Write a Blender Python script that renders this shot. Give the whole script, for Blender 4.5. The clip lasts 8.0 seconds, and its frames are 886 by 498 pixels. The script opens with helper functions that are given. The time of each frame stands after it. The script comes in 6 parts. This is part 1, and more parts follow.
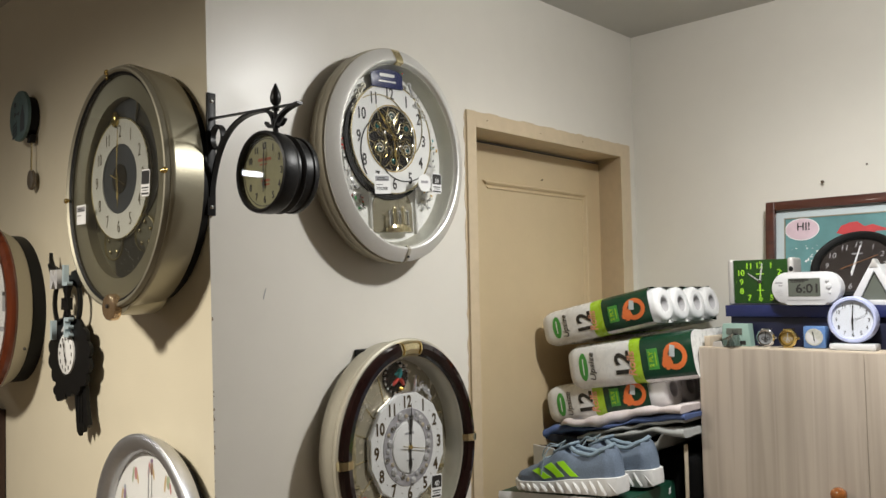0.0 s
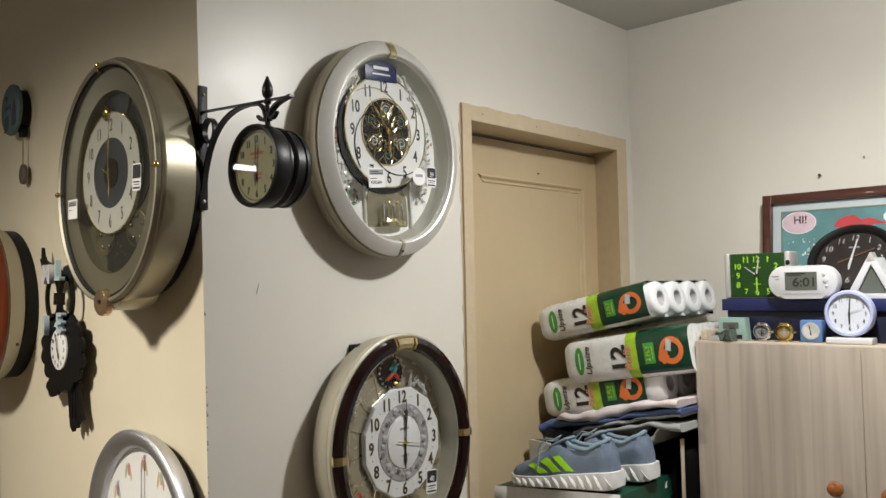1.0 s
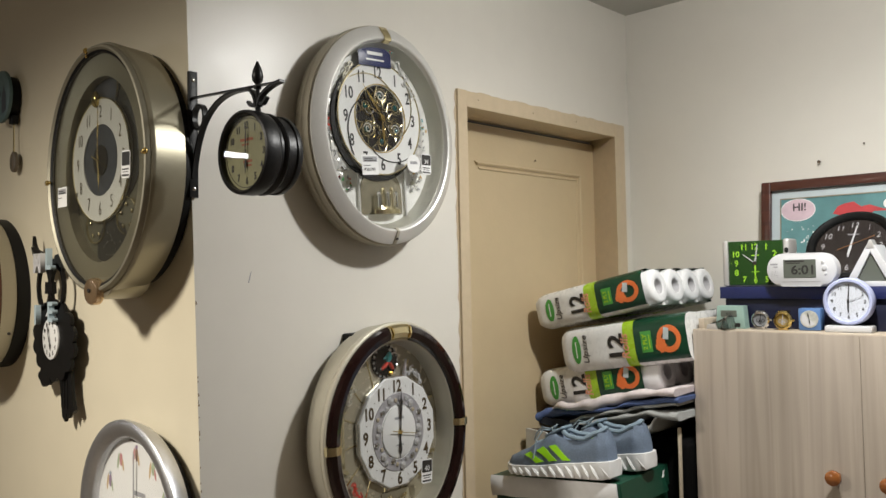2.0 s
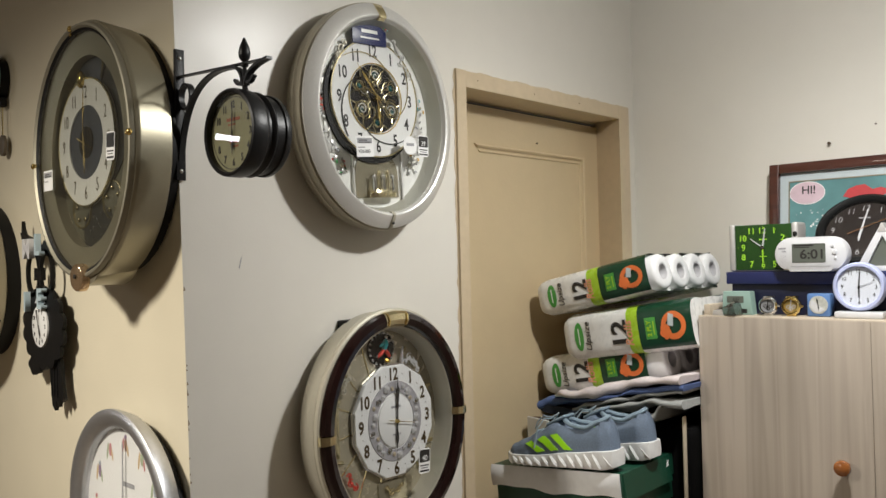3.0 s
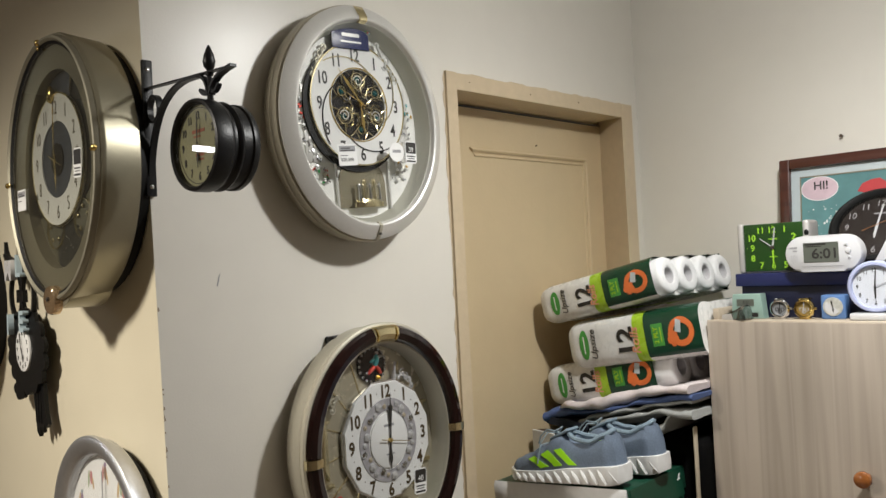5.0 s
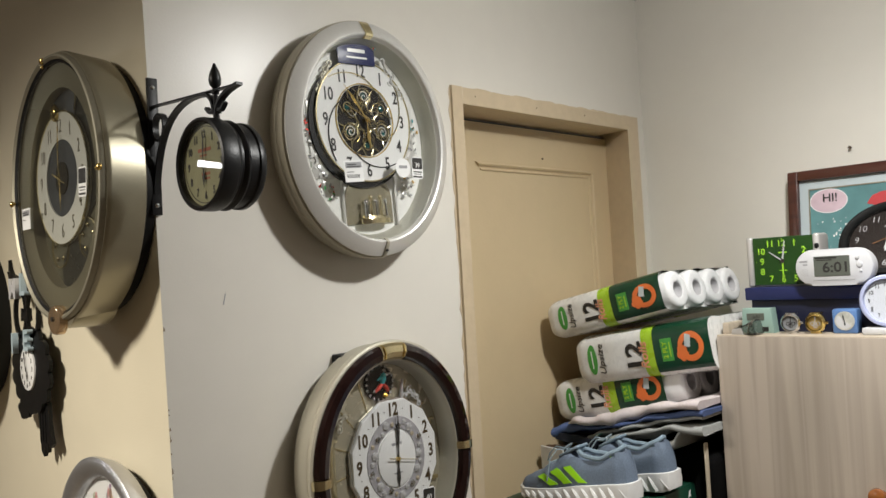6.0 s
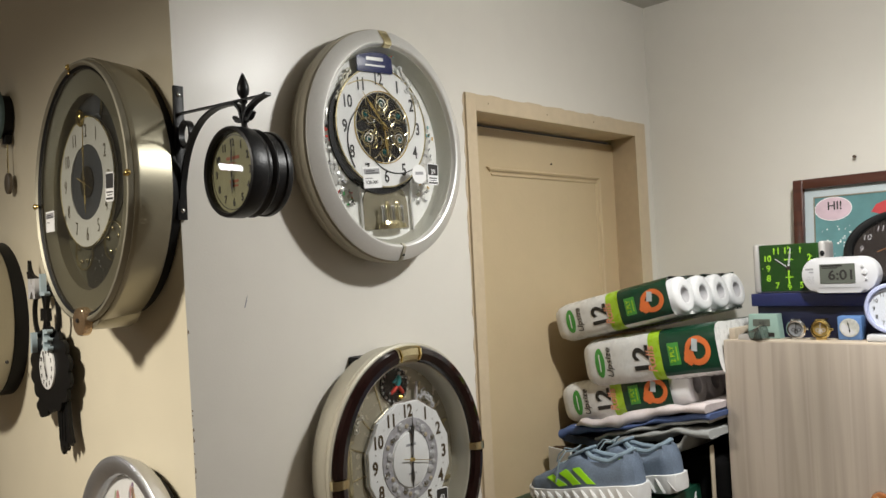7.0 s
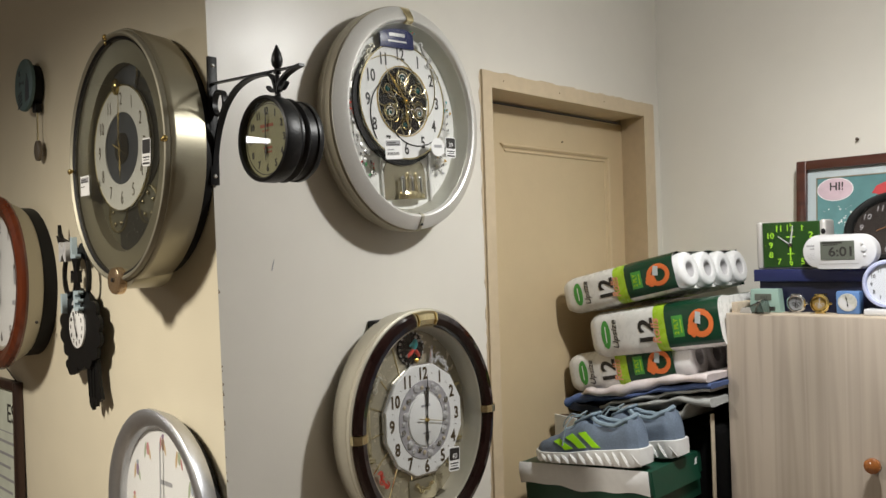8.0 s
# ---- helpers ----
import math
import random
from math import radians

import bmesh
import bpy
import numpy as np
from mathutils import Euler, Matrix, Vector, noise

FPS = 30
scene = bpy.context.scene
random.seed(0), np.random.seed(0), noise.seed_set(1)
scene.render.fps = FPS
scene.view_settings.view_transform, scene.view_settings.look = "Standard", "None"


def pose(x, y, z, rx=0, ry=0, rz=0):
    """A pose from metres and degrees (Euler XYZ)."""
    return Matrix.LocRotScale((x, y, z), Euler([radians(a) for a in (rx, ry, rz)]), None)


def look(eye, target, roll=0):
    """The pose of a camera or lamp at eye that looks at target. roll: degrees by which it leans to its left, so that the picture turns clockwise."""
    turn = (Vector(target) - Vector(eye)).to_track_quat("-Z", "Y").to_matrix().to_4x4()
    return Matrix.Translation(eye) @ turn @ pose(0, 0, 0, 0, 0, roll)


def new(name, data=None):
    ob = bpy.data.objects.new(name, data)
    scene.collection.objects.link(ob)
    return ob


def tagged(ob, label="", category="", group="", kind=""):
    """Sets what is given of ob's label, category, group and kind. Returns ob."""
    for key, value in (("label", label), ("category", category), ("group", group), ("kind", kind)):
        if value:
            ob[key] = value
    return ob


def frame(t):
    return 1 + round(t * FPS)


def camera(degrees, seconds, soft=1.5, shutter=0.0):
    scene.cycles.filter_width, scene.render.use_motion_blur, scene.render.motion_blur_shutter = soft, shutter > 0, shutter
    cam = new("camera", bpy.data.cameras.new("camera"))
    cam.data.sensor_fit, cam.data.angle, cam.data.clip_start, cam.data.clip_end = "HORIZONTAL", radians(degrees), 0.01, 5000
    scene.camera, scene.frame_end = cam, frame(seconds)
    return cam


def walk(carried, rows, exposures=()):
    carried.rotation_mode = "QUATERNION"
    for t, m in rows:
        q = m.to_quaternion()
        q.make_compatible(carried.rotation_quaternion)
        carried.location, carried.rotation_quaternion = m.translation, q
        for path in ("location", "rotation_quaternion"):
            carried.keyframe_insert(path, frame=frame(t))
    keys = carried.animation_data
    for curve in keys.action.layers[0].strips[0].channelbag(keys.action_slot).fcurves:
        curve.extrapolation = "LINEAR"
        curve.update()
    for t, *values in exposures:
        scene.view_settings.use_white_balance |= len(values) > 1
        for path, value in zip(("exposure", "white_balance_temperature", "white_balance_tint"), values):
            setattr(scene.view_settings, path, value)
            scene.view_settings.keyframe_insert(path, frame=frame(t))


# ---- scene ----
cam = camera(57.2, 8.0)
PATH = [
    (0, (1.36, 0.1, 1.568), (-0.015, 1.549, 1.678), -1.0),
    (0.5, (1.358, 0.105, 1.57), (-0.015, 1.556, 1.672), -1.0),
    (1, (1.357, 0.113, 1.569), (-0.014, 1.565, 1.664), -1.1),
    (1.5, (1.356, 0.121, 1.57), (-0.014, 1.576, 1.652), -1.1),
    (3, (1.33, 0.184, 1.565), (-0.054, 1.626, 1.599), -1.3),
    (3.5, (1.321, 0.217, 1.568), (-0.081, 1.644, 1.595), -1.6),
    (4, (1.323, 0.246, 1.574), (-0.089, 1.663, 1.601), -1.9),
    (4.5, (1.325, 0.272, 1.574), (-0.093, 1.683, 1.608), -2.4),
    (6, (1.309, 0.285, 1.59), (-0.116, 1.686, 1.66), -3.2),
    (6.5, (1.297, 0.258, 1.601), (-0.126, 1.661, 1.675), -3.0),
    (7, (1.305, 0.234, 1.606), (-0.113, 1.643, 1.67), -2.7),
    (7.5, (1.319, 0.193, 1.6), (-0.1, 1.602, 1.64), -2.2),
    (8, (1.331, 0.16, 1.578), (-0.09, 1.567, 1.6), -1.7),
]
walk(cam, [(t, look(eye, target, roll)) for t, eye, target, roll in PATH])

# ---------------------------------------------------------------- light
world = bpy.data.worlds.new("world")
world.use_nodes = True
world.node_tree.nodes["Background"].inputs[0].default_value = (0.9, 0.95, 1.0, 1)
world.node_tree.nodes["Background"].inputs[1].default_value = 0.02
scene.world = world
scene.view_settings.exposure = 0.0


def point_light(name, at, watts, colour, radius):
    data = bpy.data.lights.new(name, "POINT")
    data.energy, data.color, data.shadow_soft_size = watts, colour, radius
    ob = new(name, data)
    ob.location = at
    return ob


def spot_light(name, at, watts, colour, radius):
    """A spot that shines down, fading to its sides."""
    data = bpy.data.lights.new(name, "SPOT")
    data.energy, data.color, data.shadow_soft_size, data.spot_size, data.spot_blend = watts, colour, radius, radians(180), 1.0
    ob = new(name, data)
    ob.location = at
    return ob


def area_light(name, m, watts, colour, sx, sy):
    data = bpy.data.lights.new(name, "AREA")
    data.shape, data.size, data.size_y, data.energy, data.color = "RECTANGLE", sx, sy, watts, colour
    ob = new(name, data)
    ob.matrix_world = m
    return ob


point_light("bulb_by_door", (0.91, 1.60, 2.27), 13.5, (0.985, 0.98, 0.955), 0.04)
# no lamp of its own: extra downward light added to the bulb
spot_light("bulb_added_downlight", (0.91, 1.60, 2.255), 49, (0.985, 0.98, 0.955), 0.04)
spot_light("shaded_pendant_light", (-0.2, -0.25, 2.22), 150, (1.0, 0.925, 0.81), 0.09)
area_light("tube_light", pose(-2.15, -0.78, 2.2, 0, -70, 0), 2.2, (0.95, 0.97, 1.0), 0.045, 0.44)


# ---------------------------------------------------------------- materials
def shader(name, colour, rough=0.5, metal=0.0, vary=0.08, scale=30, bump=0.0, bump_scale=200, stain=0.0, coat=0.0, spec=0.5, piece=0.0):
    """A procedural surface: base colour with grain and larger stains, roughness variation and fine relief."""
    m = bpy.data.materials.new(name)
    m.use_nodes = True
    nt = m.node_tree
    bsdf = nt.nodes["Principled BSDF"]
    co = nt.nodes.new("ShaderNodeTexCoord")
    n1 = nt.nodes.new("ShaderNodeTexNoise")
    n1.inputs["Scale"].default_value, n1.inputs["Detail"].default_value = scale, 6
    n2 = nt.nodes.new("ShaderNodeTexNoise")
    n2.inputs["Scale"].default_value, n2.inputs["Detail"].default_value = scale * 0.09, 4
    nt.links.new(co.outputs["Object"], n1.inputs["Vector"])
    nt.links.new(co.outputs["Object"], n2.inputs["Vector"])

    def ramp(src, lo, hi):
        r = nt.nodes.new("ShaderNodeMapRange")
        r.inputs["From Min"].default_value, r.inputs["From Max"].default_value = 0.3, 0.7
        r.inputs["To Min"].default_value, r.inputs["To Max"].default_value = lo, hi
        nt.links.new(src, r.inputs["Value"])
        return r.outputs[0]

    a = ramp(n1.outputs["Fac"], 1 - vary, 1 + vary)
    b = ramp(n2.outputs["Fac"], 1 - stain, 1 + stain * 0.4)
    mul = nt.nodes.new("ShaderNodeMath")
    mul.operation = "MULTIPLY"
    nt.links.new(a, mul.inputs[0])
    nt.links.new(b, mul.inputs[1])
    last = mul.outputs[0]
    mix = nt.nodes.new("ShaderNodeVectorMath")
    mix.operation = "SCALE"
    mix.inputs[0].default_value = colour[:3]
    nt.links.new(last, mix.inputs["Scale"])
    nt.links.new(mix.outputs[0], bsdf.inputs["Base Color"])
    nt.links.new(ramp(n1.outputs["Fac"], max(0.0, rough - 0.025), min(1.0, rough + 0.025)), bsdf.inputs["Roughness"])
    bsdf.inputs["Metallic"].default_value = metal
    bsdf.inputs["Coat Weight"].default_value = coat
    bsdf.inputs["Specular IOR Level"].default_value = spec
    if bump:
        n3 = nt.nodes.new("ShaderNodeTexNoise")
        n3.inputs["Scale"].default_value, n3.inputs["Detail"].default_value = bump_scale, 3
        nt.links.new(co.outputs["Object"], n3.inputs["Vector"])
        bp = nt.nodes.new("ShaderNodeBump")
        bp.inputs["Strength"].default_value, bp.inputs["Distance"].default_value = bump, 0.002
        nt.links.new(n3.outputs["Fac"], bp.inputs["Height"])
        nt.links.new(bp.outputs[0], bsdf.inputs["Normal"])
    return m


def glass_pane(name, tint=(1, 1, 1), rough=0.0, clear=0.92, haze=0.0):
    """A thin clear cover: mostly see-through, with a mirror gloss by Fresnel."""
    m = bpy.data.materials.new(name)
    m.use_nodes = True
    nt = m.node_tree
    nt.nodes.remove(nt.nodes["Principled BSDF"])
    out = nt.nodes["Material Output"]
    tr = nt.nodes.new("ShaderNodeBsdfTransparent")
    tr.inputs[0].default_value = tuple(c * clear for c in tint) + (1,)
    gl = nt.nodes.new("ShaderNodeBsdfGlossy")
    gl.inputs["Roughness"].default_value = rough
    fr = nt.nodes.new("ShaderNodeFresnel")
    fr.inputs[0].default_value = 1.45
    mx = nt.nodes.new("ShaderNodeMixShader")
    nt.links.new(fr.outputs[0], mx.inputs[0])
    # even diffuse veil: a hazy room reflection put into the pane's colour
    film = nt.nodes.new("ShaderNodeBsdfDiffuse")
    film.inputs[0].default_value = (0.55, 0.53, 0.44, 1)
    md = nt.nodes.new("ShaderNodeMixShader")
    md.inputs[0].default_value = haze
    nt.links.new(tr.outputs[0], md.inputs[1])
    nt.links.new(film.outputs[0], md.inputs[2])
    nt.links.new(md.outputs[0], mx.inputs[1])
    nt.links.new(gl.outputs[0], mx.inputs[2])
    nt.links.new(mx.outputs[0], out.inputs["Surface"])
    return m


def wood(name, light, dark, rough=0.45, along=2, scale=9.0, stretch=14.0, coat=0.0):
    m = bpy.data.materials.new(name)
    m.use_nodes = True
    nt = m.node_tree
    bsdf = nt.nodes["Principled BSDF"]
    co = nt.nodes.new("ShaderNodeTexCoord")
    mp = nt.nodes.new("ShaderNodeMapping")
    s = [scale * stretch / 6] * 3
    s[along] = scale / stretch
    mp.inputs["Scale"].default_value = s
    nt.links.new(co.outputs["Object"], mp.inputs["Vector"])
    n1 = nt.nodes.new("ShaderNodeTexNoise")
    n1.inputs["Scale"].default_value, n1.inputs["Detail"].default_value, n1.inputs["Distortion"].default_value = 1.6, 8, 1.2
    nt.links.new(mp.outputs[0], n1.inputs["Vector"])
    cr = nt.nodes.new("ShaderNodeValToRGB")
    cr.color_ramp.elements[0].position, cr.color_ramp.elements[0].color = 0.32, (*dark, 1)
    cr.color_ramp.elements[1].position, cr.color_ramp.elements[1].color = 0.62, (*light, 1)
    nt.links.new(n1.outputs["Fac"], cr.inputs[0])
    nt.links.new(cr.outputs[0], bsdf.inputs["Base Color"])
    bsdf.inputs["Roughness"].default_value = rough
    bsdf.inputs["Coat Weight"].default_value = coat
    bp = nt.nodes.new("ShaderNodeBump")
    bp.inputs["Strength"].default_value, bp.inputs["Distance"].default_value = 0.12, 0.001
    nt.links.new(n1.outputs["Fac"], bp.inputs["Height"])
    nt.links.new(bp.outputs[0], bsdf.inputs["Normal"])
    return m


PAINT = shader("off_white_wall_paint", (0.72, 0.69, 0.625), 0.31, vary=0.012, scale=14, bump=0.11, bump_scale=260, stain=0.022)
# left wall's base colour, yellower than the wall beside the door
CREAM = shader("cream_wall", (0.74, 0.675, 0.515), 0.42, vary=0.012, scale=14, bump=0.14, bump_scale=260, stain=0.022)
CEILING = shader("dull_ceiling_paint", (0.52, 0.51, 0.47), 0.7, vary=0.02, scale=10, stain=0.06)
# unseen floor, coloured dark so that less light bounces into the shadows
FLOORM = shader("dark_unseen_floor", (0.22, 0.18, 0.14), 0.35, vary=0.05, scale=12)
DOORPAINT = shader("beige_door_enamel", (0.60, 0.475, 0.295), 0.38, vary=0.02, scale=16, bump=0.12, bump_scale=90, stain=0.06)
JAMBPAINT = shader("beige_jamb_enamel", (0.58, 0.47, 0.32), 0.42, vary=0.04, scale=40, bump=0.3, bump_scale=60, stain=0.08)
# for walls out of view: dark brown only to lower the bounced fill
ROOMWALL = shader("dark_unseen_wall", (0.26, 0.21, 0.16), 0.7, vary=0.05, scale=8, stain=0.2)
DARK = shader("gap_shade", (0.012, 0.01, 0.009), 0.8)
BLACKPL = shader("black_plastic", (0.005, 0.005, 0.005), 0.5, vary=0.1, spec=0.25)
IRON = shader("black_painted_iron", (0.008, 0.008, 0.009), 0.38, spec=0.32, vary=0.15, scale=90, bump=0.15, bump_scale=300)
CHAMP = shader("champagne_lacquer", (0.52, 0.49, 0.40), 0.5, 0.45, vary=0.03, scale=200)
BEZELDK = shader("dull_champagne_bezel", (0.30, 0.28, 0.215), 0.5, 0.6, vary=0.05, scale=120)
CHAMPDK = shader("champagne_satin_side", (0.34, 0.31, 0.225), 0.32, 0.6, vary=0.012, scale=200)
SILVER = shader("silver_lacquer", (0.62, 0.62, 0.60), 0.33, 0.8, vary=0.02, scale=200)
# champagne, made darker to paint the band's shading against the bezel
BANDCH = shader("champagne_band_shaded", (0.43, 0.395, 0.31), 0.42, 0.5, vary=0.02, scale=200)
PEARL = shader("pearl_silver_lacquer", (0.74, 0.73, 0.70), 0.36, 0.45, vary=0.02, scale=200, coat=0.3)
ALU = shader("brushed_aluminium", (0.56, 0.57, 0.59), 0.38, 0.9, vary=0.04, scale=150)
GOLD = shader("polished_gold", (0.80, 0.60, 0.22), 0.16, 1.0, vary=0.04)
ROSEGOLD = shader("pale_rose_gold", (0.72, 0.52, 0.32), 0.2, 0.9, vary=0.04)
GOLDPALE = shader("pale_gold", (0.78, 0.68, 0.42), 0.2, 1.0, vary=0.04)
CHROME = shader("chrome", (0.75, 0.76, 0.78), 0.12, 1.0, vary=0.02)
BURGUNDY = wood("dark_burgundy_lacquered_wood", (0.014, 0.0045, 0.004), (0.006, 0.002, 0.002), 0.13, along=1, coat=0.25)
REDWOOD = wood("red_brown_lacquered_wood", (0.13, 0.030, 0.011), (0.07, 0.014, 0.006), 0.22, along=1, coat=0.4)
FRAMEWOOD = wood("mahogany_frame_wood", (0.075, 0.021, 0.012), (0.040, 0.011, 0.007), 0.3, along=0, coat=0.3)
PALEWOOD = wood("pale_oak_laminate", (0.43, 0.365, 0.30), (0.32, 0.27, 0.215), 0.45, along=2, scale=9)
PALEEDGE = wood("pale_oak_edge", (0.52, 0.44, 0.34), (0.42, 0.35, 0.27), 0.5, along=0)
KNOBWOOD = wood("orange_varnished_wood", (0.36, 0.13, 0.035), (0.20, 0.06, 0.015), 0.2, along=0, coat=0.6)
WHITEPL = shader("white_plastic", (0.59, 0.59, 0.60), 0.35, vary=0.02)
IVORYDIAL = shader("white_dial", (0.78, 0.78, 0.76), 0.45, vary=0.02)
INK = shader("dark_print", (0.02, 0.018, 0.016), 0.5)
GREYINK = shader("grey_print", (0.32, 0.32, 0.33), 0.5)
CLEAR = glass_pane("clear_cover")
# last value paints the reflected haze over the dark glass
SMOKE = glass_pane("smoked_cover", (0.82, 0.82, 0.74), 0.0, 0.64, 0.03)


# ---------------------------------------------------------------- mesh helpers
FACING_B = Matrix(((0, 0, 1, 0), (1, 0, 0, 0), (0, 1, 0, 0), (0, 0, 0, 1)))
FACING_A = Matrix(((1, 0, 0, 0), (0, 0, -1, 0), (0, 1, 0, 0), (0, 0, 0, 1)))


def on_wall_b(y, z, x=0.0, turn=0):
    """Right, up and out of the wall beside the door."""
    return Matrix.Translation((x, y, z)) @ FACING_B @ pose(0, 0, 0, 0, 0, turn)


def facing_a(x, y, z, turn=0, swing=0, lean=0):
    """Right, up and out, for things that face the way the left wall faces."""
    return Matrix.Translation((x, y, z)) @ pose(0, 0, 0, 0, 0, swing) @ FACING_A @ pose(0, 0, 0, lean, 0, turn)


def mesh_of(bm, material, smooth=True, angle=35):
    me = bpy.data.meshes.new("mesh")
    bmesh.ops.recalc_face_normals(bm, faces=bm.faces)
    bm.to_mesh(me)
    bm.free()
    for mt in (material if isinstance(material, (list, tuple)) else [material]):
        me.materials.append(mt)
    if smooth:
        for p in me.polygons:
            p.use_smooth = True
        me.set_sharp_from_angle(angle=radians(angle))
    return me


def thing(name, m, label, category, group="", kind=""):
    ob = new(name)
    ob.empty_display_size = 0.05
    ob.matrix_world = m
    return tagged(ob, label, category, group, kind)


def part(name, bm, material, parent, label="", m=None, smooth=True):
    me = bm if isinstance(bm, bpy.types.Mesh) else mesh_of(bm, material, smooth)
    ob = new(name, me)
    ob.parent = parent
    if m is not None:
        ob.matrix_basis = m
    return tagged(ob, label)


def solid(name, bm, material, label="", category="", kind="", m=None, smooth=True):
    ob = new(name, mesh_of(bm, material, smooth))
    if m is not None:
        ob.matrix_world = m
    return tagged(ob, label, category, "", kind)


def ring(profile, rx, ry, n=96, a0=0.0, a1=360.0, cap=False):
    """Sweeps a profile of (offset, height) round an oval; closed profile unless cap, which leaves it an open line."""
    bm = bmesh.new()
    whole = abs(a1 - a0 - 360) < 1e-6
    count = n if whole else n + 1
    loops = []
    for i in range(count):
        a = radians(a0 + (a1 - a0) * i / n)
        c, s = math.cos(a), math.sin(a)
        loops.append([bm.verts.new((max(0, rx + d) * c, max(0, ry + d) * s, h)) for d, h in profile])
    k = len(profile)
    for i in range(n):
        p, q = loops[i], loops[(i + 1) % count]
        for j in range(k if not cap else k - 1):
            f = (p[j], p[(j + 1) % k], q[(j + 1) % k], q[j])
            bm.faces.new(f)
    if not whole and not cap:
        bm.faces.new(loops[0])
        bm.faces.new(loops[-1])
    bmesh.ops.remove_doubles(bm, verts=bm.verts, dist=1e-6)
    return bm


def disc(rx, ry, h0, h1, n=72, bevel=0.0):
    """A flat oval body from h0 to h1, with an optional rounded front edge."""
    b = bevel
    prof = [(-rx, h0), (0, h0), (0, h1 - b), (-b * 0.3, h1 - b * 0.3), (-b, h1), (-rx, h1)] if b else [(-rx, h0), (0, h0), (0, h1), (-rx, h1)]
    bm = bmesh.new()
    loops = []
    inner = prof[1:-1]
    for d, h in inner:
        loops.append([bm.verts.new(((rx + d) * math.cos(2 * math.pi * i / n), (ry + d) * math.sin(2 * math.pi * i / n), h)) for i in range(n)])
    for p, q in zip(loops, loops[1:]):
        for i in range(n):
            bm.faces.new((p[i], p[(i + 1) % n], q[(i + 1) % n], q[i]))
    bm.faces.new(loops[0])
    bm.faces.new(loops[-1])
    return bm


def dome(rx, ry, h0, rise, n=64, rings=7):
    """A thin, slightly bulged cover."""
    bm = bmesh.new()
    top = bm.verts.new((0, 0, h0 + rise))
    last = None
    for k in range(1, rings + 1):
        r = k / rings
        loop = [bm.verts.new((rx * r * math.cos(2 * math.pi * i / n), ry * r * math.sin(2 * math.pi * i / n), h0 + rise * (1 - r * r))) for i in range(n)]
        for i in range(n):
            if last:
                bm.faces.new((last[i], loop[i], loop[(i + 1) % n], last[(i + 1) % n]))
            else:
                bm.faces.new((top, loop[i], loop[(i + 1) % n]))
        last = loop
    return bm


def box(x0, x1, y0, y1, z0, z1, bevel=0.0, seg=2):
    bm = bmesh.new()
    bmesh.ops.create_cube(bm, size=1)
    bmesh.ops.scale(bm, vec=(x1 - x0, y1 - y0, z1 - z0), verts=bm.verts)
    bmesh.ops.translate(bm, vec=((x0 + x1) / 2, (y0 + y1) / 2, (z0 + z1) / 2), verts=bm.verts)
    if bevel:
        bmesh.ops.bevel(bm, geom=bm.edges[:], offset=bevel, segments=seg, profile=0.5, affect="EDGES")
    return bm


def prism(outline, h0, h1, bevel=0.0):
    """Extrudes a plane outline [(x, y)...] from h0 to h1."""
    bm = bmesh.new()
    a = [bm.verts.new((x, y, h0)) for x, y in outline]
    b = [bm.verts.new((x, y, h1)) for x, y in outline]
    n = len(a)
    bm.faces.new(a[::-1])
    top = bm.faces.new(b)
    for i in range(n):
        bm.faces.new((a[i], a[(i + 1) % n], b[(i + 1) % n], b[i]))
    if bevel:
        bmesh.ops.bevel(bm, geom=top.edges[:], offset=bevel, segments=2, profile=0.5, affect="EDGES")
    return bm


def tube(path, r, n=8, closed=False, flat=1.0):
    """A rod along a path; r may be a number or a list."""
    bm = bmesh.new()
    pts = [Vector(p) for p in path]
    loops = []
    for i, p in enumerate(pts):
        a = pts[i - 1] if i or closed else p
        b = pts[(i + 1) % len(pts)] if i < len(pts) - 1 or closed else p
        t = (b - a).normalized()
        side = t.cross(Vector((0, 0, 1)))
        if side.length < 1e-3:
            side = t.cross(Vector((0, 1, 0)))
        side.normalize()
        up = side.cross(t)
        rr = r[i] if isinstance(r, (list, tuple)) else r
        loops.append([bm.verts.new(p + side * rr * math.cos(2 * math.pi * k / n) + up * rr * flat * math.sin(2 * math.pi * k / n)) for k in range(n)])
    m = len(loops)
    for i in range(m if closed else m - 1):
        p, q = loops[i], loops[(i + 1) % m]
        for k in range(n):
            bm.faces.new((p[k], p[(k + 1) % n], q[(k + 1) % n], q[k]))
    if not closed:
        bm.faces.new(loops[0])
        bm.faces.new(loops[-1])
    return bm


def ball(r, at=(0, 0, 0), sx=1, sy=1, sz=1, u=16, v=10):
    bm = bmesh.new()
    bmesh.ops.create_uvsphere(bm, u_segments=u, v_segments=v, radius=r)
    bmesh.ops.scale(bm, vec=(sx, sy, sz), verts=bm.verts)
    bmesh.ops.translate(bm, vec=at, verts=bm.verts)
    return bm


def merged(*bms):
    """Joins several bmeshes into one."""
    out = bmesh.new()
    for b in bms:
        me = bpy.data.meshes.new("piece")
        b.to_mesh(me)
        b.free()
        out.from_mesh(me)
        bpy.data.meshes.remove(me)
    return out


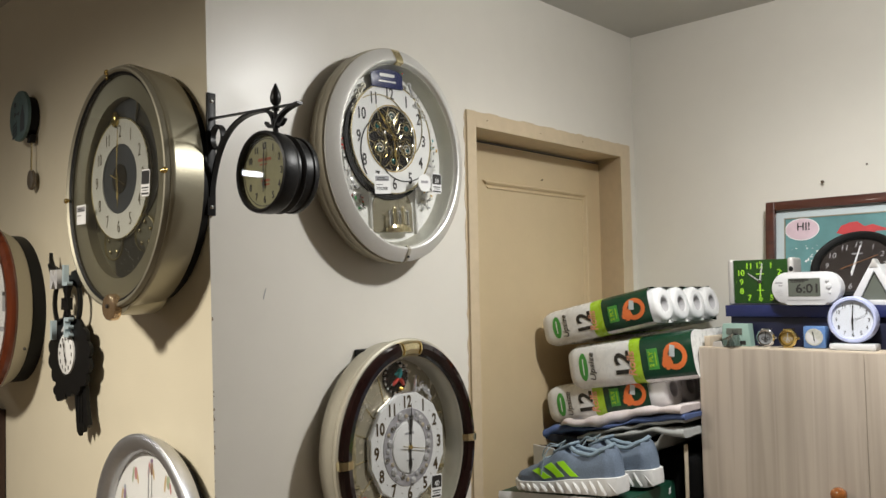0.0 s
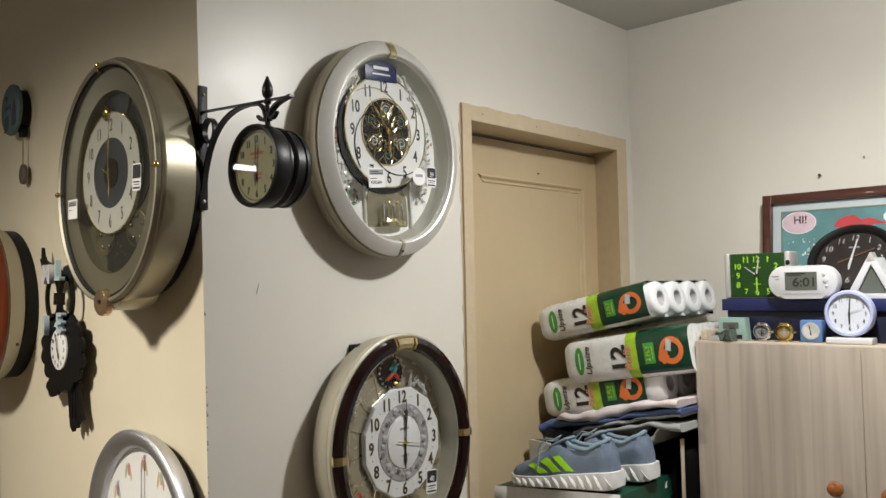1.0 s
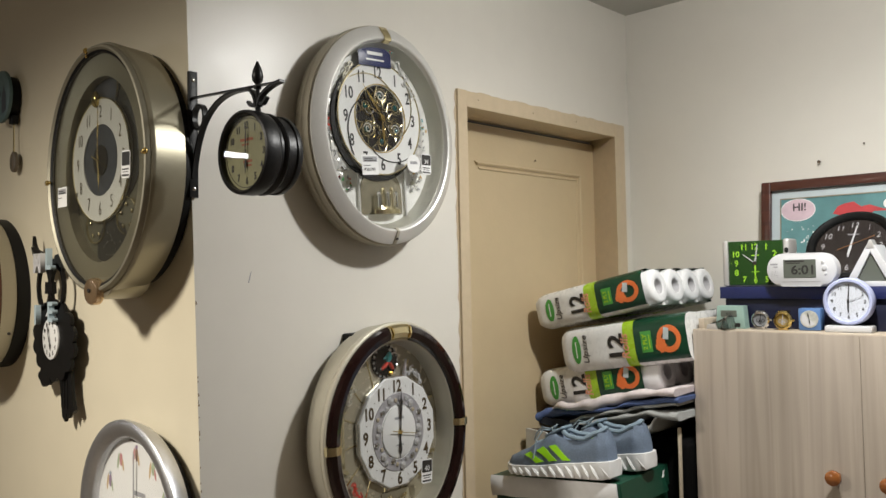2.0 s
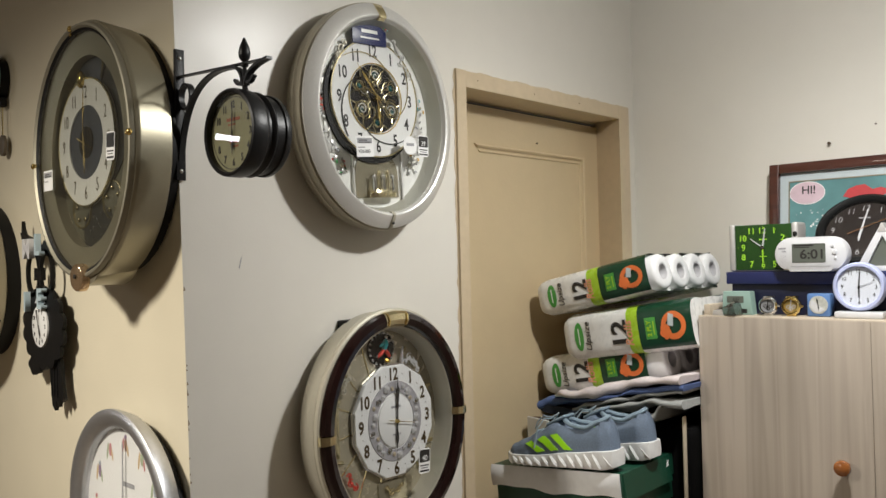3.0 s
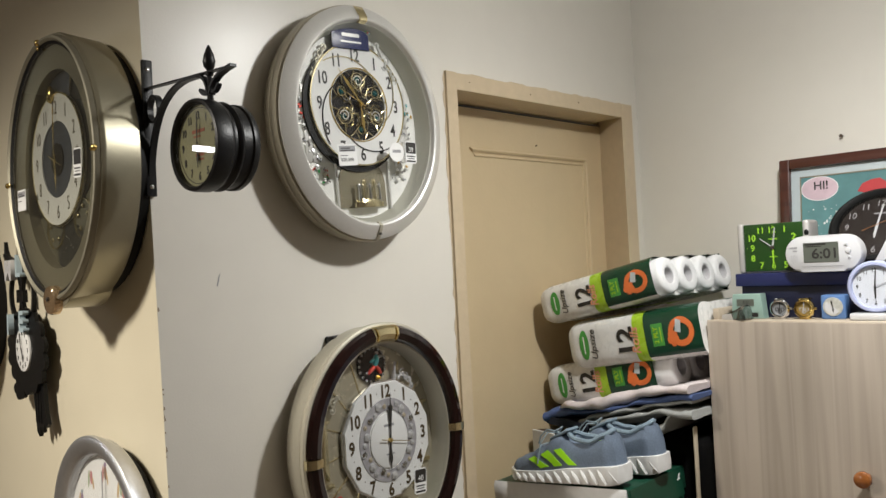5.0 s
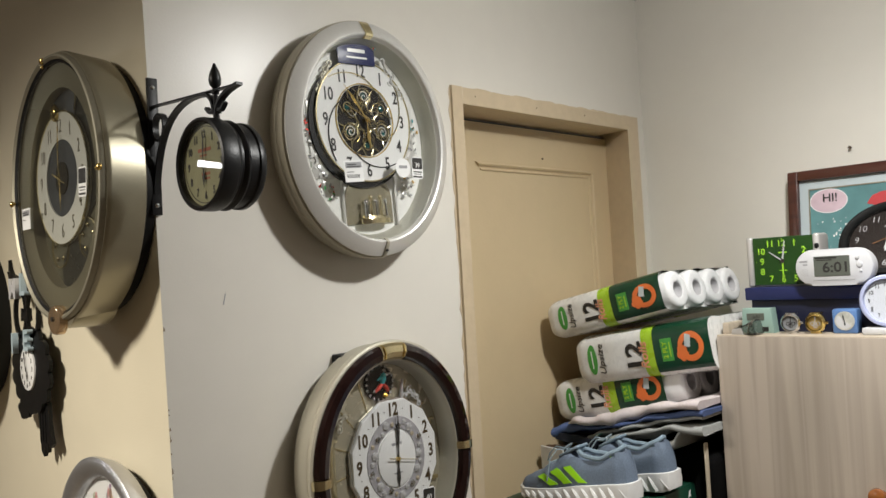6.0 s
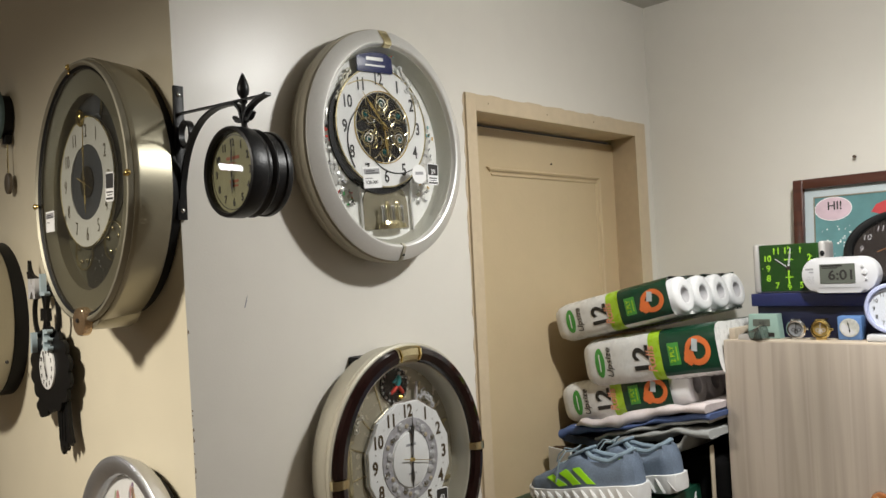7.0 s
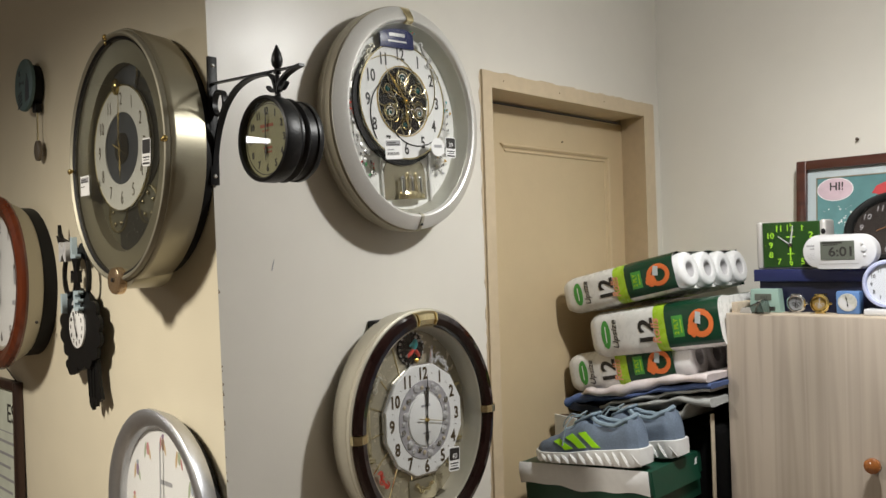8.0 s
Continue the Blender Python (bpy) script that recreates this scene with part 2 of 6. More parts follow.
def lettering(text, size, depth=0.0004, wide=1.0, shear=0.0, offset=0.0):
    """A bmesh of text in the built-in font, centred on the origin, standing on the plane z = 0."""
    cu = bpy.data.curves.new("lettering", "FONT")
    cu.body, cu.size, cu.extrude, cu.resolution_u, cu.shear, cu.offset = text, size, depth, 3, shear, offset
    cu.align_x, cu.align_y = "CENTER", "CENTER"
    ob = bpy.data.objects.new("lettering", cu)
    scene.collection.objects.link(ob)
    dg = bpy.context.evaluated_depsgraph_get()
    me = bpy.data.meshes.new_from_object(ob.evaluated_get(dg))
    bpy.data.objects.remove(ob)
    bpy.data.curves.remove(cu)
    bm = bmesh.new()
    bm.from_mesh(me)
    bpy.data.meshes.remove(me)
    xs, ys = [v.co.x for v in bm.verts], [v.co.y for v in bm.verts]
    bmesh.ops.translate(bm, vec=(-(min(xs) + max(xs)) / 2, -(min(ys) + max(ys)) / 2, depth), verts=bm.verts)
    if wide != 1.0:
        bmesh.ops.scale(bm, vec=(wide, 1, 1), verts=bm.verts)
    return bm


def moved(bm, m):
    bmesh.ops.transform(bm, matrix=m, verts=bm.verts)
    return bm


def numerals(parent, rx, ry, h, size, material, wide=0.85, c=(0, 0), upright=True, skip=(), names=None, offset=0.0004):
    """The hour figures of a dial, each a part."""
    for k in range(1, 13):
        if k in skip:
            continue
        a = radians(90 - 30 * k)
        bm = lettering(str(k), size, 0.0003, wide, offset=offset)
        part("numeral", moved(bm, pose(c[0] + rx * math.cos(a), c[1] + ry * math.sin(a), h)), material, parent, smooth=False)


def hand(parent, name, length, width, angle, h, material, c=(0, 0), tail=0.15, leaf=True):
    """A clock hand; the angle is in degrees clockwise from twelve."""
    w = width / 2
    if leaf:
        pts = [(-w * 0.35, -length * tail), (w * 0.35, -length * tail), (w * 0.4, length * 0.25), (w, length * 0.6), (w * 0.3, length * 0.78), (0, length), (-w * 0.3, length * 0.78), (-w, length * 0.6), (-w * 0.4, length * 0.25)]
    else:
        pts = [(-w, -length * tail), (w, -length * tail), (w * 0.6, length), (-w * 0.6, length)]
    bm = prism(pts, 0, 0.0008)
    return part(name, moved(bm, pose(c[0], c[1], h, 0, 0, -angle)), material, parent, smooth=False)


# ---------------------------------------------------------------- the room
CEIL = 2.40
LEAN_TOP, LEAN_FOOT = 0.886, 0.933      # the left wall is a little out of plumb


def left_face(z):
    return LEAN_FOOT + (LEAN_TOP - LEAN_FOOT) * z / CEIL


def quad_prism(pts_low, pts_high):
    bm = bmesh.new()
    a = [bm.verts.new(p) for p in pts_low]
    b = [bm.verts.new(p) for p in pts_high]
    n = len(a)
    bm.faces.new(a[::-1])
    bm.faces.new(b)
    for i in range(n):
        bm.faces.new((a[i], a[(i + 1) % n], b[(i + 1) % n], b[i]))
    return bm


DOOR_L, DOOR_R, DOOR_T = 1.622, 2.408, 2.034
lf0, lf1 = left_face(0), left_face(CEIL)
bm = merged(
    quad_prism([(-0.12, lf0, 0), (0, lf0, 0), (0, DOOR_L, 0), (-0.12, DOOR_L, 0)], [(-0.12, lf1, CEIL), (0, lf1, CEIL), (0, DOOR_L, CEIL), (-0.12, DOOR_L, CEIL)]),
    box(-0.12, 0, DOOR_L, DOOR_R, DOOR_T, CEIL),
    box(-0.12, 0, DOOR_R, 2.57, 0, CEIL))
bm.faces.ensure_lookup_table()
bmesh.ops.recalc_face_normals(bm, faces=bm.faces)
for f in bm.faces:
    if f.normal.y < -0.9 and f.calc_center_median().y < 1.2:
        f.material_index = 1
solid("wall_west", bm, [PAINT, CREAM], "off-white painted plaster wall with a doorway", "wall", "structure", smooth=False)
bm = quad_prism([(-2.3, lf0, 0), (-0.12, lf0, 0), (-0.12, lf0 + 0.12, 0), (-2.3, lf0 + 0.12, 0)], [(-2.3, lf1, CEIL), (-0.12, lf1, CEIL), (-0.12, lf1 + 0.12, CEIL), (-2.3, lf1 + 0.12, CEIL)])
solid("wall_north", bm, CREAM, "cream plaster wall hung with clocks", "wall", "structure", smooth=False)
solid("wall_far", box(0, 3.1, 2.45, 2.57, 0, CEIL), PAINT, "off-white painted plaster end wall", "wall", "structure", smooth=False)
# unseen walls and floor, added dark to keep the clocks' shadows deep
solid("wall_east", box(3.0, 3.12, -2.6, 2.45, 0, CEIL), ROOMWALL, "unseen wall, dark to cut bounce light", "wall", "structure", smooth=False)
solid("wall_south", box(-2.3, 3.0, -2.72, -2.6, 0, CEIL), ROOMWALL, "unseen wall, dark to cut bounce light", "wall", "structure", smooth=False)
solid("wall_end", box(-2.42, -2.3, -2.72, 1.05, 0, CEIL), ROOMWALL, "unseen wall, dark to cut bounce light", "wall", "structure", smooth=False)
solid("floor", box(-2.42, 3.12, -2.72, 2.57, -0.1, 0), FLOORM, "unseen tiled floor, dark to cut bounce light", "floor", "structure", smooth=False)
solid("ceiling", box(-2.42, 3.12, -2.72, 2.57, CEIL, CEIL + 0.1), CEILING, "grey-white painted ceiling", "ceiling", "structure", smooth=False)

# ---------------------------------------------------------------- door
JB = -0.10          # the leaf's face, set back in the frame
frame_ob = thing("door_frame", Matrix.Identity(4), "beige enamelled wooden door frame with chipped edges", "door frame", kind="structure")
part("jamb", quad_prism([(-0.12, DOOR_L, 0), (0.008, DOOR_L, 0), (0.008, DOOR_L + 0.034, 0), (-0.12, DOOR_L + 0.034, 0)],
                        [(-0.12, DOOR_L, DOOR_T), (0.008, DOOR_L, DOOR_T), (0.008, DOOR_L + 0.034, DOOR_T), (-0.12, DOOR_L + 0.034, DOOR_T)]), JAMBPAINT, frame_ob, smooth=False)
part("jamb", quad_prism([(-0.12, 2.400, 0), (0.008, 2.352, 0), (0.008, DOOR_R, 0), (-0.12, DOOR_R, 0)],
                        [(-0.12, 2.400, DOOR_T), (0.008, 2.352, DOOR_T), (0.008, DOOR_R, DOOR_T), (-0.12, DOOR_R, DOOR_T)]), JAMBPAINT, frame_ob, smooth=False)
part("head", box(-0.12, 0.0075, DOOR_L + 0.034, 2.354, 1.993, DOOR_T - 0.0005, 0.002), JAMBPAINT, frame_ob, smooth=False)
part("head_stop", box(-0.12, JB - 0.004, 2.352, 2.400, 1.993, DOOR_T - 0.001), JAMBPAINT, frame_ob, smooth=False)
door = thing("door_1", Matrix.Identity(4), "closed beige enamelled door with one sunk moulded panel", "door", kind="structure")
leaf = box(JB - 0.035, JB, DOOR_L + 0.038, 2.394, 0.01, 1.985)
part("leaf", leaf, DOORPAINT, door, smooth=False)


def rect_moulding(y0, y1, z0, z1, prof):
    """A moulding run round an upright rectangle on the leaf; prof holds (inset, out)."""
    bm = bmesh.new()
    loops = []
    for d, h in prof:
        loops.append([bm.verts.new((JB + h, y, z)) for y, z in ((y0 + d, z0 + d), (y1 - d, z0 + d), (y1 - d, z1 - d), (y0 + d, z1 - d))])
    for p, q in zip(loops, loops[1:]):
        for i in (1, 2):
            bm.faces.new((p[i], p[(i + 1) % 4], q[(i + 1) % 4], q[i]))
    for i in (1, 3):
        bm.faces.new([lp[i] for lp in loops])
    return bm


part("panel_moulding", rect_moulding(1.800, 2.312, 0.25, 1.882, [(0, -0.001), (0.001, 0.006), (0.006, 0.009), (0.010, 0.0065), (0.012, 0.001), (0.016, 0.0005), (0.018, 0.004), (0.021, 0.004), (0.024, -0.001)]), DOORPAINT, door, smooth=False)
# near-black strip that stands in for the shade between leaf and jamb
part("hinge_gap", box(JB - 0.03, JB + 0.001, 2.3955, 2.4025, 0.01, 1.985), DARK, door, smooth=False)
RUST = shader("rusty_iron", (0.09, 0.06, 0.04), 0.8, vary=0.2)
for yy, zz in ((1.70, 2.015), (1.93, 2.012), (2.14, 2.014)):
    solid("nail_hole", disc(0.0016, 0.0016, 0, 0.0008, 12), RUST, "small dark nail hole in the door head", "nail hole", m=on_wall_b(yy, zz, 0.0078))
solid("nail", merged(tube([(0, 0, 0), (0, 0, 0.012)], 0.002), disc(0.0042, 0.0042, 0.010, 0.0125, 14)), RUST, "bent rusty nail standing in the wall", "nail", m=facing_a(0.587, 2.45, 1.858))
solid("nail", merged(tube([(0, 0, 0), (0, 0, 0.006)], 0.0015), disc(0.0022, 0.0022, 0.005, 0.007, 14)), RUST, "small rusty nail in the end wall", "nail", m=facing_a(0.70, 2.45, 1.895))
solid("nail", merged(tube([(0, 0, 0), (0, 0, 0.004)], 0.0012), disc(0.0024, 0.0024, 0.003, 0.005, 14)), RUST, "small nail stub in the door leaf", "nail", m=on_wall_b(2.075, 1.905, JB))
solid("scratch", moved(prism([(-0.001, -0.011), (0.0008, -0.012), (0.0045, 0.002), (0.0062, 0.011), (0.0035, 0.005)], 0, 0.0006), Matrix.Identity(4)), GREYINK, "short dark scratch in the wall paint", "scratch", m=on_wall_b(1.017, 1.575, 0.0002))



def ragged_strip(n, length, width, seed, thick=0.0012):
    """A hand-painted edge: straight on one side, uneven on the other."""
    r = random.Random(seed)
    out = [(length * i / n, width * (0.25 + 0.75 * r.random() ** 2)) for i in range(n + 1)]
    return prism([(0, -0.001)] + [(length, -0.001)] + out[::-1], 0, thick)


part("paint_edge", ragged_strip(70, 1.2, 0.008, 3), JAMBPAINT, frame_ob, m=on_wall_b(DOOR_L + 0.0005, 0.83, 0.0) @ pose(0, 0, 0, 0, 0, 90), smooth=False)
part("paint_edge", ragged_strip(50, 0.795, 0.006, 4), JAMBPAINT, frame_ob, m=on_wall_b(DOOR_L, DOOR_T - 0.0005, 0.0), smooth=False)
CHIP = shader("bare_plaster_chip", (0.30, 0.24, 0.17), 0.9, vary=0.2)
rc = random.Random(9)
for k in range(16):
    z = 1.16 + 0.26 * rc.random() if k < 11 else 1.42 + 0.9 * rc.random()
    h, w = rc.uniform(0.003, 0.012), rc.uniform(0.001, 0.004)
    solid("paint_chip", prism([(0, -h / 2), (w, -h / 3), (w * 0.7, h / 4), (0.0005, h / 2)], 0, 0.0006), CHIP, "chipped paint on the wall corner", "paint chip", m=on_wall_b(left_face(z) + 0.0004, z, 0.0))

# ---------------------------------------------------------------- price tags and stickers
def bars(parent, rows, h, material=None):
    """Printed lines too small to read: (x, y, width, height)."""
    for x, y, w, t in rows:
        part("print_bar", box(x - w / 2, x + w / 2, y - t / 2, y + t / 2, h, h + 0.0003), material or INK, parent, smooth=False)


PAPER = shader("white_label_paper", (0.80, 0.80, 0.79), 0.55, vary=0.02)


def price_tag(owner, x, y, h, w=0.042, t=0.042, turn=0, text="", name="price_tag"):
    tag = part(name, box(-w / 2, w / 2, -t / 2, t / 2, 0, 0.0006), PAPER, owner, "white price tag with grey print", m=pose(x, y, h, 0, 0, turn), smooth=False)
    bars(tag, [(0, t * 0.28, w * 0.86, t * 0.26)], 0.0007, GREYINK)
    bars(tag, [(-w * 0.1, t * 0.30, w * 0.5, t * 0.05), (0, t * 0.2, w * 0.7, t * 0.05), (-w * 0.2, -t * 0.04, w * 0.4, t * 0.03)], 0.0011)
    if text:
        part("price", moved(lettering(text, t * 0.23, 0.0002), pose(-w * 0.05, -t * 0.24, 0.0007)), INK, tag, smooth=False)
    return tag


def year_sticker(owner, x, y, h, text, w=0.030, t=0.046, turn=0):
    def rr(w, t, c):
        return [(-w / 2 + c, -t / 2), (w / 2 - c, -t / 2), (w / 2, -t / 2 + c), (w / 2, t / 2 - c), (w / 2 - c, t / 2), (-w / 2 + c, t / 2), (-w / 2, t / 2 - c), (-w / 2, -t / 2 + c)]
    st = part("sticker", prism(rr(w, t, 0.004), 0, 0.0006), PAPER, owner, "white and black sticker", m=pose(x, y, h, 0, 0, turn), smooth=False)
    part("black_field", moved(prism(rr(w * 0.9, t * 0.5, 0.002), 0.0006, 0.0009), pose(0, t * 0.2, 0)), INK, st, smooth=False)
    if text:
        part("year_text", moved(lettering(text, t * 0.32, 0.0002, 0.9), pose(0, t * 0.12, 0.001)), PAPER, st, smooth=False)
    bars(st, [(0, -t * 0.18, w * 0.75, t * 0.05), (0, -t * 0.28, w * 0.6, t * 0.03), (0, -t * 0.40, w * 0.8, t * 0.07)], 0.0007)
    return st


# ---------------------------------------------------------------- silver oval wall clock by the door
BOARD = shader("silvered_back_board", (0.80, 0.80, 0.76), 0.35, 0.0, vary=0.05, scale=60)
BOARDDK = shader("bronze_mirror_board", (0.36, 0.33, 0.24), 0.22, 0.6, vary=0.06, scale=60)
OLIVE = shader("grey_inner_slope", (0.52, 0.515, 0.45), 0.4, 0.4, vary=0.03)
DARKDISC = shader("dark_movement_plate", (0.008, 0.006, 0.004), 0.5, 0.0, spec=0.2, vary=0.2)
NAVY = shader("navy_plate", (0.012, 0.02, 0.10), 0.35, vary=0.05)
GILTBOARD = shader("champagne_mirror_board", (0.46, 0.42, 0.31), 0.26, 0.5, vary=0.05, scale=60)
GEM = shader("dark_teal_crystal", (0.02, 0.10, 0.10), 0.05, 0.1, vary=0.1)
FOIL = [shader("foil_" + n, c, 0.3, 0.4) for n, c in (("red", (0.6, 0.06, 0.04)), ("amber", (0.6, 0.35, 0.03)), ("green", (0.05, 0.45, 0.12)), ("teal", (0.05, 0.4, 0.42)))]

ov = thing("wall_clock", on_wall_b(1.325, 1.874, turn=3.2), "silver oval wall clock with gilt filigree dial and price tags", "wall clock")
RX, RY = 0.206, 0.235
part("back_case", disc(RX - 0.022, RY - 0.022, 0.0, 0.022), BLACKPL, ov)
part("side_band", ring([(-0.035, 0.010), (-0.010, 0.010), (-0.003, 0.014), (0.001, 0.026), (0.0022, 0.036), (0.0014, 0.0385), (0.0028, 0.041), (0.0030, 0.054), (0.0022, 0.062), (-0.003, 0.0645), (-0.035, 0.0645)], RX, RY, 120), BANDCH, ov)
# bezel colour kept bright, so its contrast with the band is partly painted shading
part("bezel", ring([(-0.036, 0.066), (-0.0005, 0.066), (-0.0005, 0.0695), (-0.0035, 0.0718), (-0.025, 0.0845), (-0.028, 0.0852), (-0.031, 0.0835), (-0.0345, 0.074)], RX, RY, 120), PEARL, ov)
part("inner_slope", ring([(-0.030, 0.070), (-0.0355, 0.074), (-0.045, 0.046), (-0.046, 0.036), (-0.030, 0.036)], RX, RY, 96), OLIVE, ov)
part("back_board", disc(RX - 0.042, RY - 0.042, 0.030, 0.038), BOARD, ov)
for sx in (-1, 1):
    part("side_panel", box(sx * 0.108 - 0.026, sx * 0.108 + 0.026, -0.075, 0.075, 0.038, 0.041, 0.001), PEARL, ov)
DC = (0.000, 0.040)
# black ring shifted down-left stands in for the dial's cast shadow
part("shadow_ring", moved(ring([(-0.010, 0.041), (0.002, 0.041), (0.002, 0.046), (-0.010, 0.046)], 0.124, 0.126, 80), pose(DC[0] - 0.008, DC[1] - 0.008, 0)), BLACKPL, ov)
part("dial_ring", moved(ring([(-0.050, 0.044), (0, 0.044), (0, 0.050), (-0.050, 0.050)], 0.119, 0.122, 96), pose(*DC, 0)), IVORYDIAL, ov)
part("dial_trim", moved(ring([(-0.0015, 0.048), (0.0015, 0.048), (0.0015, 0.0515), (-0.0015, 0.0515)], 0.1195, 0.1225, 96), pose(*DC, 0)), GOLDPALE, ov)
part("centre_plate", moved(disc(0.074, 0.075, 0.040, 0.0475), pose(*DC, 0)), DARKDISC, ov)
part("centre_trim", moved(ring([(-0.001, 0.047), (0.001, 0.047), (0.001, 0.052), (-0.001, 0.052)], 0.073, 0.074, 80), pose(*DC, 0)), GOLD, ov)
for k in range(4):
    a0 = 60 + 90 * k
    pts = []
    for i in range(15):
        t = i / 14
        a, r = radians(a0 + 75 * t), 0.070 + 0.046 * t
        pts.append((DC[0] + r * math.cos(a), DC[1] + r * math.sin(a), 0.0515))
    part("petal_edge", tube(pts, 0.0012, 6), BLACKPL if k in (1, 2) else GOLDPALE, ov)
numerals(ov, 0.098, 0.100, 0.0502, 0.036, INK, 0.72, DC, offset=0.0006)
for k in range(6):
    a = radians(30 + 60 * k)
    c = (DC[0] + 0.050 * math.cos(a), DC[1] + 0.050 * math.sin(a))
    fl = part("filigree", moved(tube([(0.0095 * math.cos(x * math.pi / 8), 0.0095 * math.sin(x * math.pi / 8), 0.052) for x in range(16)], 0.0011, 6, closed=True), pose(*c, 0)), GOLDPALE, ov)
    part("crystal", ball(0.0065, (*c, 0.050), 1, 1, 0.6, 10, 8), GEM, fl)
for k in range(3):
    a = radians(90 + 120 * k)
    c = (DC[0] + 0.047 * math.cos(a), DC[1] + 0.047 * math.sin(a))
    part("filigree", moved(tube([(0.017 * math.cos(x * math.pi / 10), 0.017 * math.sin(x * math.pi / 10), 0.053) for x in range(20)], 0.0009, 6, closed=True), pose(*c, 0)), GOLDPALE, ov)
    sp = [((0.002 + 0.010 * x / 22) * math.cos(x * 0.42), (0.002 + 0.010 * x / 22) * math.sin(x * 0.42), 0.0535) for x in range(23)]
    part("scroll", moved(tube(sp, 0.0011, 6), pose(*c, 0)), SILVER, ov)
for k in range(12):
    a, b = radians(30 * k + 8), radians(30 * k + 26)
    pts = [(DC[0] + 0.018 * math.cos(a), DC[1] + 0.018 * math.sin(a), 0.0525), (DC[0] + 0.04 * math.cos(b), DC[1] + 0.04 * math.sin(b), 0.0535), (DC[0] + 0.066 * math.cos(a), DC[1] + 0.066 * math.sin(a), 0.0525)]
    part("filigree", tube(pts, 0.0006, 5), GOLDPALE, ov)
for k in range(12):
    a = radians(30 * k + 15)
    pts = [(DC[0] + r * math.cos(a + w), DC[1] + r * math.sin(a + w), 0.0522) for r, w in ((0.071, -0.17), (0.057, 0.0), (0.071, 0.17))]
    part("filigree", tube(pts, 0.0010, 5), GOLDPALE, ov)
for k in range(6):
    a = radians(60 * k)
    pts = [(DC[0] + r * math.cos(a + w), DC[1] + r * math.sin(a + w), 0.0528) for r, w in ((0.040, -0.5), (0.026, -0.25), (0.022, 0.15), (0.034, 0.38), (0.047, 0.2))]
    part("filigree", tube(pts, 0.0010, 5), GOLDPALE, ov)
for k in range(18):
    a = radians(20 * k + 6)
    s0, s1 = 0.026 + 0.008 * (k % 3), 0.012 + 0.004 * (k % 2)
    pts = [(DC[0] + s0 * math.cos(a) + s1 * (1 - i / 14) * math.cos(a + 0.5 * i * (1 if k % 2 else -1)), DC[1] + s0 * math.sin(a) + s1 * (1 - i / 14) * math.sin(a + 0.5 * i * (1 if k % 2 else -1)), 0.0505 + 0.0001 * (k % 4)) for i in range(12)]
    part("filigree", tube(pts, 0.0006, 5), (GOLDPALE, SILVER, GOLD)[k % 3], ov)
part("hub", moved(disc(0.006, 0.006, 0.047, 0.060, 20, 0.002), pose(*DC, 0)), GOLD, ov)
hand(ov, "minute_hand", 0.088, 0.0075, -37, 0.058, GOLD, DC)
hand(ov, "hour_hand", 0.062, 0.0095, 177, 0.056, GOLD, DC)
hand(ov, "second_hand", 0.060, 0.002, -62, 0.061, GOLD, DC, leaf=False)
pl = part("name_plate", prism([(-0.036, -0.018), (0.036, -0.018)] + [(0.036 - 0.072 * i / 12, 0.009 + 0.012 * math.sin(math.pi * i / 12) ** 0.7) for i in range(13)], 0, 0.003, 0.001), NAVY, ov, "navy plate with foil edge", m=pose(-0.010, 0.172, 0.052) @ Matrix.Diagonal((1.3, 1.15, 1, 1)))
bars(pl, [(0, 0.006, 0.034, 0.006), (0, -0.006, 0.040, 0.003)], 0.0032, SILVER)
for k in range(34):
    t = k / 33
    x, y = -0.0375 + 0.075 * t, 0.0115 + 0.012 * math.sin(t * math.pi) ** 0.7 + 0.0015 * (k % 2)
    part("foil_fleck", ball(0.0021, (x, y, 0.0045), 1, 1, 0.5, 6, 5), FOIL[(k * 3) % 4], pl)


def ornament(owner, pts, h, material, r=0.008):
    """A cast ornament of knobs and scrolls, plain in shape."""
    bms = []
    for i, (x, y) in enumerate(pts):
        g = r * (0.8 + 0.5 * ((i * 7) % 4) / 4)
        turn = 1 if i % 2 else -1
        curl = [(x + turn * g * (1 - k / 16) * math.cos(k * 0.55 + i), y + g * (1 - k / 16) * math.sin(k * 0.55 + i), h + 0.002 * k / 14) for k in range(15)]
        bms.append(tube(curl, r * 0.20, 6))
        bms.append(ball(r * 0.38, (x, y, h + 0.002), 1.0, 1.2, 0.7, 8, 6))
    bms.append(tube([(x, y, h) for x, y in pts], r * 0.35, 6))
    return part("ornament", merged(*bms), material, owner)


ornament(ov, [(0.062, 0.165), (0.070, 0.145), (0.082, 0.135), (0.078, 0.122), (0.092, 0.112), (0.100, 0.098)], 0.050, SILVER, 0.0085)
ornament(ov, [(-0.073, 0.150), (-0.082, 0.135), (-0.092, 0.125), (-0.098, 0.108), (-0.106, 0.096)], 0.046, CHAMP, 0.009)
for sx, mt in ((-1, CHROME), (1, GREYINK)):
    for k in range(9):
        part("foil_fleck", moved(box(-0.007 + 0.002 * (k % 2), 0.007, -0.004, 0.004, 0, 0.0012, 0.0004), pose(sx * (0.122 - 0.006 * (k % 2) - 0.0009 * k * k * 0.5), 0.0 - 0.014 * k, 0.0412, 0, 0, 30 * k)), (SILVER, mt, PEARL, CHAMP)[k % 4], ov)
arch = [(-0.060, -0.050), (0.060, -0.050)] + [(0.060 * math.cos(radians(a)), 0.052 * math.sin(radians(a))) for a in range(0, 181, 12)]
